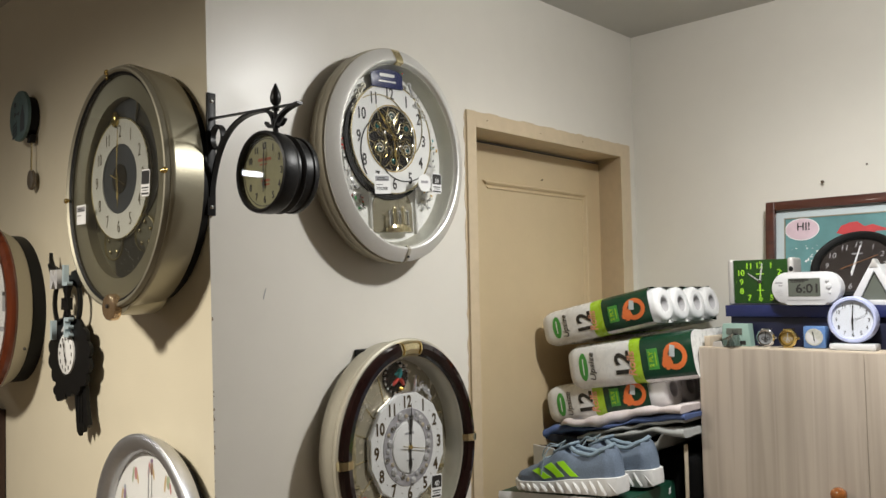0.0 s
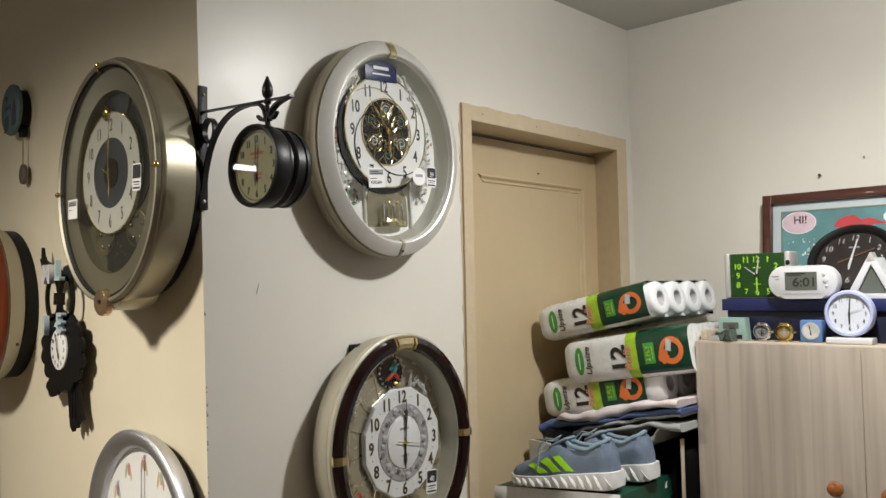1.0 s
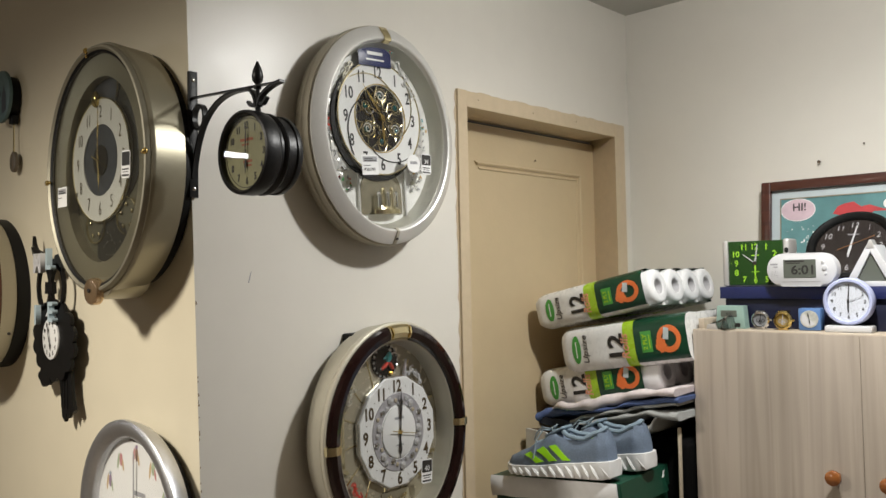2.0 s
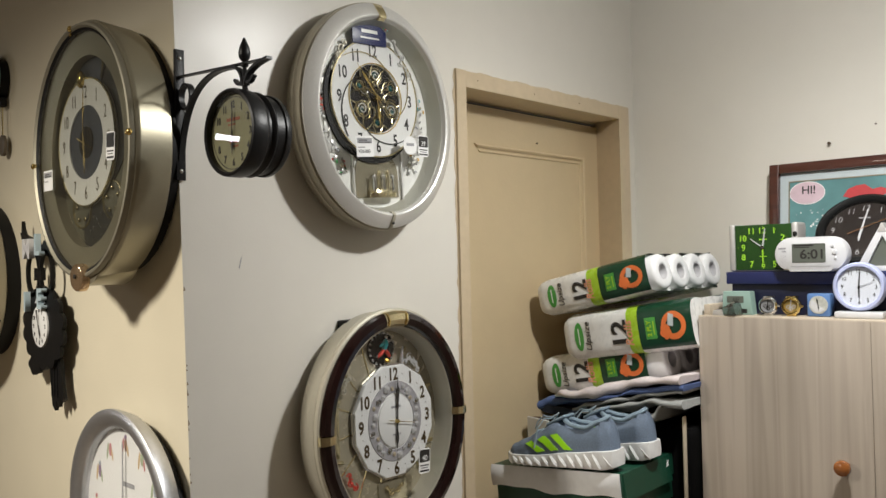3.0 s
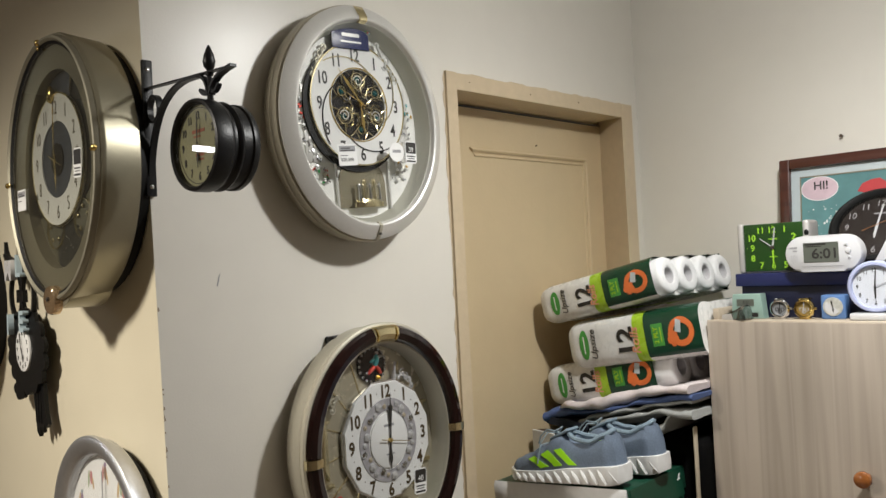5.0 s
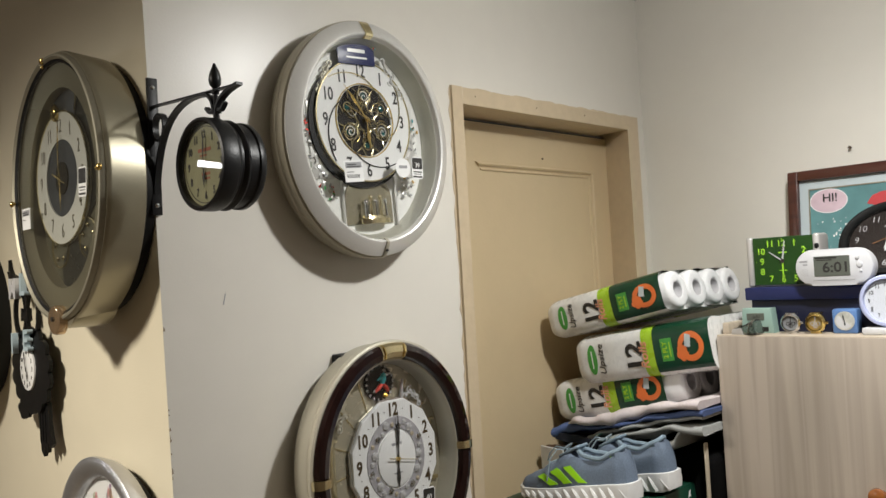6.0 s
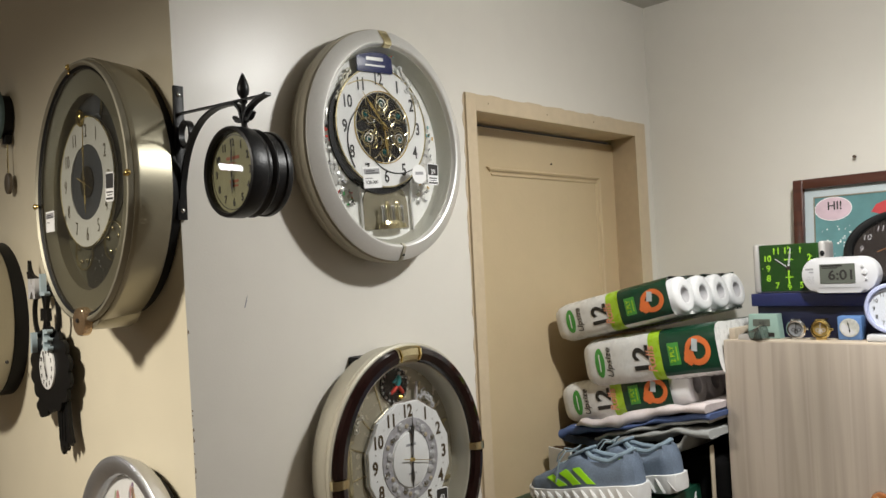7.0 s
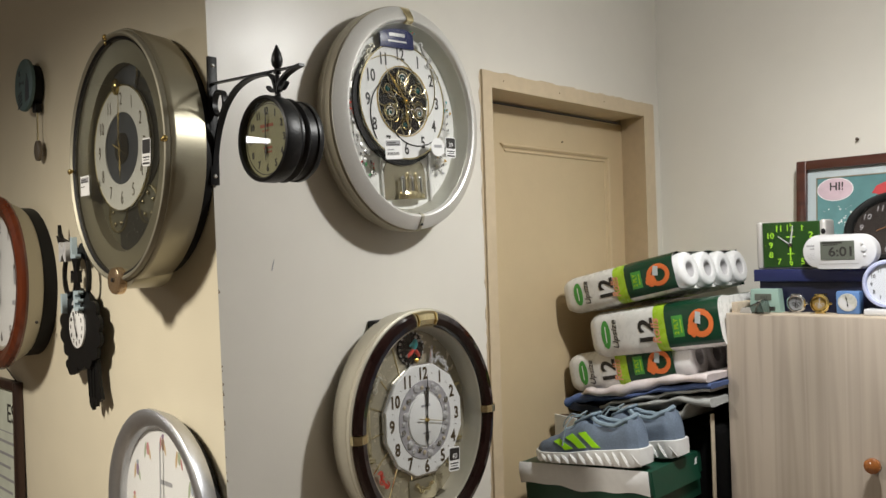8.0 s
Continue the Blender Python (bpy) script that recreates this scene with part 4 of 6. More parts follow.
FIG = [shader("print_" + n, c, 0.6) for n, c in (("pink", (0.50, 0.22, 0.22)), ("brown", (0.28, 0.17, 0.12)), ("ochre", (0.55, 0.40, 0.22)), ("plum", (0.25, 0.17, 0.26)), ("green", (0.36, 0.42, 0.28)), ("slate", (0.34, 0.38, 0.42)))]
for k in range(12):
    a = radians(90 - 30 * k)
    cx, cy = 0.132 * math.cos(a), 0.132 * math.sin(a)
    for j, (dx, dy, w, h) in enumerate(((-0.009, 0, 0.006, 0.034), (0.003, 0.004, 0.010, 0.026), (0.011, -0.006, 0.005, 0.022), (0.003, 0.019, 0.009, 0.008))):
        if (k + j) % 5 != 4:
            part("dial_print", moved(disc(w * 0.62, h * 0.5, 0.031, 0.0314, 14), pose(cx + dx, cy + dy, 0.00005 * j, 0, 0, 12 * (j - 1))), FIG[(k * 2 + j * (1 + k % 2)) % 6], sv, smooth=False)
bars(sv, [(0.012, 0.062, 0.050, 0.009)], 0.0312, GREYINK)
bars(sv, [(0.0 + 0.05 * math.cos(1.1 * k), -0.03 + 0.035 * math.sin(1.7 * k), 0.012, 0.016) for k in range(6)], 0.0312, FIG[5])
hand(sv, "minute_hand", 0.140, 0.006, 1, 0.037, GREYINK, leaf=False)
hand(sv, "hour_hand", 0.092, 0.008, 181, 0.036, GREYINK, leaf=False)
part("cover", dome(R - 0.037, R - 0.037, 0.044, 0.003), CLEAR, sv, "clear glass cover").visible_shadow = False


# ---------------------------------------------------------------- red-brown round clock
rd = thing("wall_clock", facing_a(-0.985, WA + 0.006, 1.548), "red-brown wooden round wall clock with champagne side", "wall clock")
R = 0.225
part("back_case", disc(R - 0.030, R - 0.030, 0.0, 0.040), BLACKPL, rd)
part("side_band", ring([(-0.06, 0.038), (-0.034, 0.038), (-0.028, 0.044), (-0.006, 0.086), (-0.06, 0.086)], R, R, 120), CHAMP, rd)
part("wood_rim", ring([(-0.052, 0.084), (-0.002, 0.084), (0.0, 0.090), (-0.004, 0.099), (-0.016, 0.106), (-0.034, 0.104), (-0.048, 0.096), (-0.052, 0.088)], R, R, 120), REDWOOD, rd, "red-brown lacquered wood")
part("screw", moved(ball(0.004, (R * math.cos(-0.45), R * math.sin(-0.45), 0.062), 1, 1, 1, 10, 8), Matrix.Identity(4)), INK, rd)
part("dial", disc(R - 0.050, R - 0.050, 0.070, 0.082), IVORYDIAL, rd)
bars(rd, [(0.13, 0.02, 0.05, 0.05), (0.12, -0.05, 0.06, 0.012)], 0.0822, GREYINK)
bars(rd, [(0.13, 0.04, 0.05, 0.010)], 0.0828)
numerals(rd, 0.14, 0.14, 0.0822, 0.036, INK)
hand(rd, "minute_hand", 0.12, 0.008, 4, 0.086, INK)
hand(rd, "hour_hand", 0.08, 0.009, 182, 0.085, INK)
part("cover", dome(R - 0.051, R - 0.051, 0.092, 0.003), CLEAR, rd, "clear glass cover").visible_shadow = False


# ---------------------------------------------------------------- small pendulum clock
TEAL = shader("dusty_teal_print", (0.085, 0.14, 0.14), 0.5, vary=0.15, scale=60)
SLATEP = shader("dark_slate_print", (0.035, 0.045, 0.055), 0.5)
sm = thing("pendulum_clock", facing_a(-0.868, WA - 0.013, 2.047), "small round teal pendulum clock with black case", "wall clock")
part("face", disc(0.066, 0.066, 0.026, 0.034, 56, 0.003), TEAL, sm)
part("case", disc(0.050, 0.054, 0.0, 0.026, 32, 0.004), BLACKPL, sm)
part("print_tower", prism([(0.012, -0.045), (0.042, -0.040), (0.040, 0.0), (0.027, 0.025), (0.014, 0.0)], 0.0341, 0.0345), SLATEP, sm, smooth=False)
for k in range(4):
    part("print_bar", moved(box(-0.016, 0.016, -0.003, 0.003, 0.0341, 0.0345), pose(-0.026, -0.020 - 0.010 * k, 0, 0, 0, 20)), SLATEP, sm, smooth=False)
part("print_bow", prism([(-0.03, 0.0), (-0.012, 0.006), (0.004, 0.0), (0.004, 0.012), (-0.012, 0.008), (-0.03, 0.013)], 0.0341, 0.0345), SLATEP, sm, smooth=False)
part("knob", ball(0.007, (-0.026, 0.032, 0.034), 1, 1, 0.4), SLATEP, sm)
part("rod", tube([(0.030, -0.060, 0.012), (0.030, -0.150, 0.012)], 0.0022, 8), GOLDPALE, sm)
part("rod_hook", box(0.018, 0.042, -0.072, -0.050, 0.004, 0.020, 0.003), BLACKPL, sm)
BOBM = shader("dull_brown_bob", (0.14, 0.115, 0.085), 0.45, 0.3, vary=0.1)
part("bob", moved(disc(0.021, 0.026, 0.008, 0.016, 32, 0.003), pose(0.030, -0.168, 0)), BOBM, sm, "dull brown pendulum bob")


# ---------------------------------------------------------------- framed sign
sg = thing("framed_sign", facing_a(-1.325, WA + 0.004, 0.94), "dark framed sign with green-white printed paper", "sign")
DARKFRAME = wood("dark_brown_frame_wood", (0.035, 0.016, 0.010), (0.018, 0.008, 0.006), 0.4, along=1)
part("sign_frame", merged(box(0.215, 0.240, -0.33, 0.33, 0, 0.022, 0.003), box(-0.240, -0.215, -0.33, 0.33, 0, 0.022, 0.003), box(-0.215, 0.215, 0.305, 0.33, 0, 0.022, 0.003), box(-0.215, 0.215, -0.33, -0.305, 0, 0.022, 0.003)), DARKFRAME, sg)
SIGNP = shader("green_white_paper", (0.62, 0.66, 0.56), 0.6, vary=0.06, scale=20, stain=0.12)
part("paper", box(-0.216, 0.216, -0.306, 0.306, 0.002, 0.010), SIGNP, sg, smooth=False)
part("sign_text", moved(lettering("ES", 0.075), pose(0.165, 0.235, 0.0102)), INK, sg, smooth=False)
bars(sg, [(0.10 - 0.015 * (k % 3), 0.15 - 0.035 * k, 0.16 + 0.03 * (k % 2), 0.008) for k in range(9)], 0.0102, GREYINK)
part("sign_border", merged(box(0.195, 0.198, -0.28, 0.18, 0.010, 0.0106), box(-0.198, 0.198, 0.178, 0.181, 0.010, 0.0106)), GREYINK, sg, smooth=False)
part("hook_wire", tube([(0.20, 0.33, 0.006), (0.12, 0.36, 0.006), (0.0, 0.372, 0.004)], 0.0015, 6), IRON, sg)


# ---------------------------------------------------------------- black cat-shaped clock with letters
cat = thing("cutout_clock", facing_a(-0.580, WA - 0.002, 1.44), "black cut-out wall clock with scalloped edge and letters", "wall clock")


def scallop(rx, ry, n, depth, a0=0, a1=360, steps=8):
    out = []
    for i in range(n * steps):
        t = i / (n * steps)
        a = radians(a0 + (a1 - a0) * t)
        k = 1 + depth * abs(math.sin(math.pi * n * t))
        out.append((rx * k * math.cos(a), ry * k * math.sin(a)))
    return out


part("body", moved(prism(scallop(0.108, 0.084, 14, 0.12), 0.024, 0.032), pose(0.008, 0.0, 0)), BLACKPL, cat)
part("standoff", box(-0.02, 0.02, -0.03, 0.03, 0, 0.024, 0.003), BLACKPL, cat)
for u in (-0.048, 0.028):
    part("eye_ring", moved(ring([(-0.009, 0.024), (0, 0.024), (0, 0.032), (-0.009, 0.032)], 0.040, 0.054, 40), pose(u, 0.122, 0)), BLACKPL, cat)
part("nose", moved(prism([(-0.020, 0.014), (-0.007, 0.006), (0.007, 0.006), (0.020, 0.014), (0.022, -0.014), (0.007, -0.008), (-0.007, -0.008), (-0.022, -0.014)], 0.024, 0.034), pose(-0.010, 0.120, 0)), BLACKPL, cat)
part("head_bridge", prism([(-0.030, 0.07), (0.012, 0.07), (0.000, 0.10), (-0.002, 0.15), (0.020, 0.18), (-0.040, 0.18), (-0.018, 0.15), (-0.018, 0.10)], 0.024, 0.031), BLACKPL, cat)
for s, u in ((-1, -0.075), (1, 0.062)):
    part("ear", moved(prism([(0, -0.035), (s * 0.018, -0.012), (s * 0.040, 0.028), (s * 0.022, 0.012), (-s * 0.035, 0.004), (-s * 0.05, -0.02)], 0.024, 0.032), pose(u - 0.006, 0.190, 0)), BLACKPL, cat)
part("ear_curl", prism([(-0.088, 0.178), (-0.104, 0.196), (-0.112, 0.222), (-0.110, 0.244), (-0.104, 0.226), (-0.092, 0.212), (-0.070, 0.206), (-0.050, 0.200), (-0.055, 0.180)], 0.024, 0.032), BLACKPL, cat)
part("brow", box(-0.08, 0.062, 0.166, 0.186, 0.024, 0.031, 0.002), BLACKPL, cat)
PALEBLUE = shader("pale_blue_letter", (0.42, 0.52, 0.56), 0.5, vary=0.04)
for ch, u, v, s, mt in (("M", -0.050, 0.178, 0.062, WHITEPL), ("L", 0.016, 0.186, 0.066, PALEBLUE), ("I", -0.062, 0.058, 0.062, PALEBLUE), ("E", 0.026, 0.066, 0.062, PALEBLUE)):
    part("letter", moved(lettering(ch, s, 0.006, 1.0, offset=0.0015), pose(u, v, 0.033)), mt, cat, "pale raised letter", smooth=False)
part("dial", moved(disc(0.044, 0.047, 0.032, 0.036, 48, 0.001), pose(0.002, 0.004, 0)), IVORYDIAL, cat, "white oval dial")
numerals(cat, 0.033, 0.036, 0.0362, 0.012, INK, 0.8, (0.002, 0.004))
hand(cat, "minute_hand", 0.038, 0.005, -14, 0.039, INK, (0.002, 0.004))
hand(cat, "hour_hand", 0.028, 0.006, 165, 0.038, INK, (0.002, 0.004))
part("muzzle", prism([(-0.03, 0.055), (0.0, 0.085), (0.03, 0.055)], 0.030, 0.034), WHITEPL, cat, smooth=False)
part("paw", moved(prism(scallop(0.030, 0.020, 5, 0.25), 0.024, 0.031), pose(-0.045, -0.085, 0)), BLACKPL, cat)
part("tail", prism([(0.020, -0.07), (0.085, -0.065), (0.092, -0.12), (0.104, -0.150), (0.092, -0.158), (0.082, -0.150), (0.074, -0.170), (0.062, -0.158), (0.052, -0.180), (0.038, -0.170), (0.030, -0.120)], 0.016, 0.024), BLACKPL, cat)
for k in range(3):
    part("groove", box(0.036 + 0.016 * k, 0.039 + 0.016 * k, -0.150, -0.085, 0.024, 0.0255, 0.0005), BLACKPL, cat)


# ---------------------------------------------------------------- cabinet
TOP = 1.424
cab = thing("cabinet", Matrix.Identity(4), "pale oak laminate cabinet with orange wooden knobs", "cabinet")
part("body", box(0.411, 1.19, 2.050, 2.445, 0.0, 1.405, 0.001), PALEWOOD, cab, smooth=False)
part("top_board", box(0.409, 1.192, 2.032, 2.446, 1.405, TOP, 0.0012), PALEEDGE, cab, "pale oak top board")
for x0, x1, kx in ((0.409, 0.7925, 0.737), (0.7935, 1.192, 0.846)):
    dr = part("door", box(x0, x1, 2.030, 2.049, 0.06, 1.4215, 0.0012), PALEWOOD, cab)
    prof = [(0.0, 0.0), (0.0085, 0.0), (0.0075, 0.004), (0.0065, 0.009), (0.0095, 0.013), (0.015, 0.018), (0.0175, 0.025), (0.016, 0.032), (0.010, 0.037), (0.0, 0.0385)]
    part("knob", moved(ring(prof, 0, 0, 28, cap=True), facing_a(kx, 2.030, 1.112)), KNOBWOOD, dr, "orange varnished wooden knob")
part("side_lip", box(0.409, 0.424, 2.062, 2.44, TOP, 1.449, 0.001), PALEEDGE, cab, "raised pale oak side lip")

# framed picture leaning on the end wall
PICM = facing_a(0.765, 2.395, TOP + 0.001, swing=0, lean=-5.0)
pf = thing("framed_picture", PICM, "mahogany framed sea picture with speech bubbles", "picture")
PW, PH = 0.325, 0.386
SEA = shader("turquoise_sea_print", (0.115, 0.275, 0.285), 0.4, vary=0.10, scale=30, stain=0.35)
MATB = shader("pale_blue_mount", (0.49, 0.555, 0.575), 0.6, vary=0.02)
for x0, x1, y0, y1 in ((-PW, -PW + 0.026, 0, PH), (PW - 0.026, PW, 0, PH), (-PW + 0.026, PW - 0.026, PH - 0.026, PH), (-PW + 0.026, PW - 0.026, 0, 0.026)):
    part("frame_rail", box(x0, x1, y0, y1, 0, 0.022, 0.003), FRAMEWOOD, pf)
part("mount", box(-PW + 0.02, PW - 0.02, 0.02, PH - 0.02, 0.002, 0.008), MATB, pf, smooth=False)
part("gilt_slip", merged(box(-PW + 0.049, -PW + 0.052, 0.05, PH - 0.048, 0.008, 0.011), box(PW - 0.052, PW - 0.049, 0.05, PH - 0.048, 0.008, 0.011), box(-PW + 0.049, PW - 0.049, PH - 0.051, PH - 0.048, 0.008, 0.011)), BEZELDK, pf, smooth=False)
pr = part("print", box(-PW + 0.05, PW - 0.05, 0.05, PH - 0.05, 0.006, 0.009), SEA, pf, "turquoise sea print", smooth=False)
PINKP = shader("pale_pink_print", (0.66, 0.50, 0.56), 0.5, vary=0.08, scale=40, stain=0.15)
REDP = shader("red_print", (0.50, 0.045, 0.05), 0.5, vary=0.1)
GREENP = shader("green_print", (0.05, 0.28, 0.15), 0.5, vary=0.1)
SKINP = shader("pale_beige_print", (0.62, 0.47, 0.36), 0.5)
bx, by = -0.228, 0.304
part("bubble", moved(disc(0.046, 0.031, 0.009, 0.0094, 48), pose(bx, by, 0)), PAPER, pr, "speech bubble")
part("bubble", moved(disc(0.044, 0.029, 0.0095, 0.0098, 48), pose(bx, by, 0)), PINKP, pr)
part("bubble_text", moved(lettering("HI!", 0.030, 0.0002, offset=0.0004), pose(bx + 0.004, by + 0.008, 0.0099)), INK, pr, smooth=False)
part("bubble", moved(disc(0.046, 0.022, 0.009, 0.0094, 48), pose(0.03, 0.306, 0)), PAPER, pr)
part("bubble_text", moved(lettering("Hello", 0.022, 0.0002, offset=0.0003), pose(0.028, 0.315, 0.0096)), REDP, pr, smooth=False)
bars(pr, [(0.028, 0.296, 0.05, 0.011)], 0.0095, REDP)
part("print_shape", m=pose(-0.008, 0.026, 0), bm=prism([(-0.130, 0.262), (-0.118, 0.280), (-0.098, 0.288), (-0.078, 0.290), (-0.060, 0.276), (-0.040, 0.280), (-0.015, 0.270), (0.010, 0.262), (-0.03, 0.262), (-0.05, 0.250), (-0.08, 0.262), (-0.11, 0.256)], 0.009, 0.0095), material=REDP, parent=pr, smooth=False)
part("print_shape", m=pose(-0.008, 0.026, 0), bm=prism([(-0.135, 0.246), (-0.09, 0.254), (-0.07, 0.262), (-0.07, 0.246), (-0.10, 0.240)], 0.0095, 0.0099), material=SKINP, parent=pr, smooth=False)
part("print_shape", m=pose(-0.008, 0.026, 0), bm=prism([(-0.128, 0.242), (-0.096, 0.244), (-0.080, 0.236), (-0.07, 0.18), (-0.11, 0.16), (-0.134, 0.20)], 0.0095, 0.0099), material=GREENP, parent=pr, smooth=False)
rng = random.Random(5)
for k in range(130):
    u, v = rng.uniform(-0.262, -0.10), rng.uniform(0.06, 0.258)
    part("sea_bubble", moved(disc(*(2 * [rng.choice((0.0012, 0.0018, 0.0028))]), 0.009, 0.0093, 8), pose(u, v, 0)), PAPER if k % 3 else MATB, pr, smooth=False)

# navy gift box
NAVYCARD = shader("navy_card", (0.010, 0.016, 0.085), 0.5, vary=0.06, scale=80, bump=0.1)
NAVYDK = shader("dark_navy_card", (0.006, 0.008, 0.030), 0.55, vary=0.06)
nb = thing("gift_box", Matrix.Identity(4), "long navy card box with a lid", "box")
part("tray", box(0.452, 1.06, 2.128, 2.30, TOP, 1.500, 0.001), NAVYDK, nb)
part("lid", box(0.442, 1.07, 2.118, 2.31, 1.497, 1.526, 0.0015), NAVYCARD, nb, "navy lid")
BT = 1.526

# green-dial alarm clock
GREEN = shader("deep_green_dial", (0.013, 0.065, 0.006), 0.35, vary=0.06)
LUME = shader("lime_lume_print", (0.42, 0.80, 0.04), 0.5)
SILPL = shader("silver_plastic", (0.50, 0.48, 0.46), 0.4, 0.3, vary=0.02)
gc = thing("alarm_clock", facing_a(0.523, 2.165, BT, swing=3) @ Matrix.Diagonal((1.1, 1.03, 1, 1)), "green-dial alarm clock with silver sides on the navy box", "alarm clock")
part("body", box(-0.064, 0.064, 0.0, 0.108, -0.045, 0.016, 0.004), SILPL, gc)
for s in (-1, 1):
    part("side_cheek", box(s * 0.068 - 0.007, s * 0.068 + 0.007, 0.0, 0.114, -0.045, 0.022, 0.006, 3), SILPL, gc)
part("dial", box(-0.061, 0.061, 0.004, 0.111, 0.012, 0.019, 0.001), GREEN, gc, smooth=False)
for k in range(1, 13):
    a = radians(90 - 30 * k)
    m_ = max(abs(math.cos(a)), abs(math.sin(a)) * 1.0)
    x, y = 0.043 * math.cos(a) / max(m_, 0.80), 0.057 + 0.040 * math.sin(a) / max(m_, 0.88)
    part("numeral", moved(lettering(str(k), 0.020, 0.0003, 0.9, offset=0.0004), pose(x, y, 0.0192)), LUME, gc, smooth=False)
for k in range(60):
    if k % 5:
        continue
    a = radians(6 * k)
    part("minute_dot", ball(0.0012, (0.055 * math.cos(a), 0.057 + 0.049 * math.sin(a), 0.0192), 1, 1, 0.4, 6, 4), LUME, gc)
hand(gc, "minute_hand", 0.045, 0.004, 8, 0.022, WHITEPL, (0, 0.057), 0.05, leaf=False)
hand(gc, "hour_hand", 0.036, 0.004, 180, 0.0215, LUME, (0, 0.057), 0.05, leaf=False)
hand(gc, "alarm_hand", 0.034, 0.003, -52, 0.021, WHITEPL, (0, 0.057), 0.05, leaf=False)
part("hub", moved(disc(0.0045, 0.0045, 0.019, 0.024, 14), pose(0, 0.057, 0)), CHROME, gc)
part("cover", box(-0.060, 0.060, 0.005, 0.110, 0.0245, 0.0255), CLEAR, gc, "clear plastic cover", smooth=False).visible_shadow = False
bars(gc, [(0.0, 0.076, 0.018, 0.003), (0.0, 0.036, 0.016, 0.002)], 0.0192, LUME)
part("light_button", ball(0.006, (0.069, 0.086, 0.020), 0.8, 1.3, 0.6), BLACKPL, gc)

# white oval digital clock
LCD = shader("grey_green_display", (0.105, 0.115, 0.095), 0.3, vary=0.03)
wl = thing("digital_clock", facing_a(0.651, 2.105, BT, swing=2) @ Matrix.Diagonal((0.95, 1, 1, 1)), "white oval digital clock showing the time", "digital clock")


def stadium(w, h, n=14):
    r = h / 2
    pts = []
    for s, a0 in ((1, -90), (-1, 90)):
        for i in range(n + 1):
            a = radians(a0 + 180 * i / n)
            pts.append((s * (w / 2 - r) + r * math.cos(a), r * math.sin(a)))
    return pts


part("body", moved(prism(stadium(0.168, 0.078), -0.022, 0.010, 0.006), pose(0, 0.040, 0)), WHITEPL, wl)
part("foot", box(-0.05, 0.05, 0.0, 0.012, -0.030, 0.004, 0.003), WHITEPL, wl)
dsp = part("display", box(-0.041, 0.036, 0.021, 0.064, 0.0098, 0.0112, 0.0008), LCD, wl, "grey display", smooth=False)
part("time_text", moved(lettering("6:01", 0.030, 0.0002, 1.15, offset=0.0006), pose(0.004, 0.040, 0.0113)), INK, dsp, smooth=False)
bars(dsp, [(-0.014, 0.060, 0.046, 0.0035), (-0.018, 0.0555, 0.034, 0.002)], 0.0113, INK)
for k in range(19):
    r, a = 0.0022 * math.sqrt(k), k * 2.4
    part("speaker_hole", moved(disc(0.0009, 0.0009, 0.0098, 0.0104, 8), pose(-0.063 + r * math.cos(a), 0.030 + r * math.sin(a), 0)), GREYINK, wl, smooth=False)
for u, v, r in ((0.056, 0.044, 0.006), (0.052, 0.058, 0.004), (0.058, 0.030, 0.003)):
    part("button", moved(disc(r, r, 0.009, 0.0125, 20, 0.001), pose(u, v, 0)), WHITEPL, wl)
bars(wl, [(-0.064, 0.054, 0.018, 0.004), (-0.060, 0.047, 0.010, 0.003), (0.0, 0.012, 0.09, 0.0012)], 0.0102, GREYINK)

# black round clock leaning on the picture
BLKDIAL = shader("black_brown_dial", (0.020, 0.014, 0.012), 0.35, vary=0.1)
bk = thing("round_clock", facing_a(0.717, 2.205, BT - 0.002, lean=-38), "black round clock with white numerals leaning back", "clock")
R = 0.106
part("case", moved(ring([(-0.024, 0.0), (0.0, 0.0), (0.0, 0.022), (-0.005, 0.033), (-0.012, 0.036), (-0.020, 0.030), (-0.024, 0.022)], R, R, 96), pose(0, R, 0)), BLACKPL, bk)
part("dial", moved(disc(R - 0.022, R - 0.022, 0.002, 0.022), pose(0, R, 0)), BLKDIAL, bk)
numerals(bk, 0.066, 0.066, 0.0222, 0.0245, WHITEPL, 0.85, (0, R), offset=-0.0004)
hand(bk, "minute_hand", 0.058, 0.005, 5, 0.026, WHITEPL, (0, R), 0.5, leaf=False)
hand(bk, "hour_hand", 0.036, 0.006, 183, 0.025, WHITEPL, (0, R), 0.1, leaf=False)
hand(bk, "second_hand", 0.056, 0.002, 62, 0.027, shader("copper_hand", (0.55, 0.28, 0.12), 0.3, 0.8), (0, R), 0.6, leaf=False)
bars(bk, [(0, R + 0.036, 0.026, 0.004)], 0.0222, GREYINK)
part("cover", moved(dome(R - 0.023, R - 0.023, 0.029, 0.002, 48, 4), pose(0, R, 0)), CLEAR, bk, "clear glass cover").visible_shadow = False

# white triangular frame
tr = thing("triangle_stand", facing_a(0.796, 2.135, BT - 0.001, swing=-4), "white triangular desk clock stand", "desk clock")
part("frame", merged(*[moved(prism([(-0.060, 0.0), (0.060, 0.0), (0.060, 0.012), (-0.060, 0.012)], -0.050, 0.012, 0.001), Matrix.Identity(4)),
                       prism([(-0.060, 0.0), (-0.040, 0.0), (0.008, 0.094), (-0.008, 0.094)], -0.050, 0.012, 0.001),
                       prism([(0.060, 0.0), (0.040, 0.0), (-0.008, 0.094), (0.008, 0.094)], -0.0495, 0.0125, 0.001)]), WHITEPL, tr)
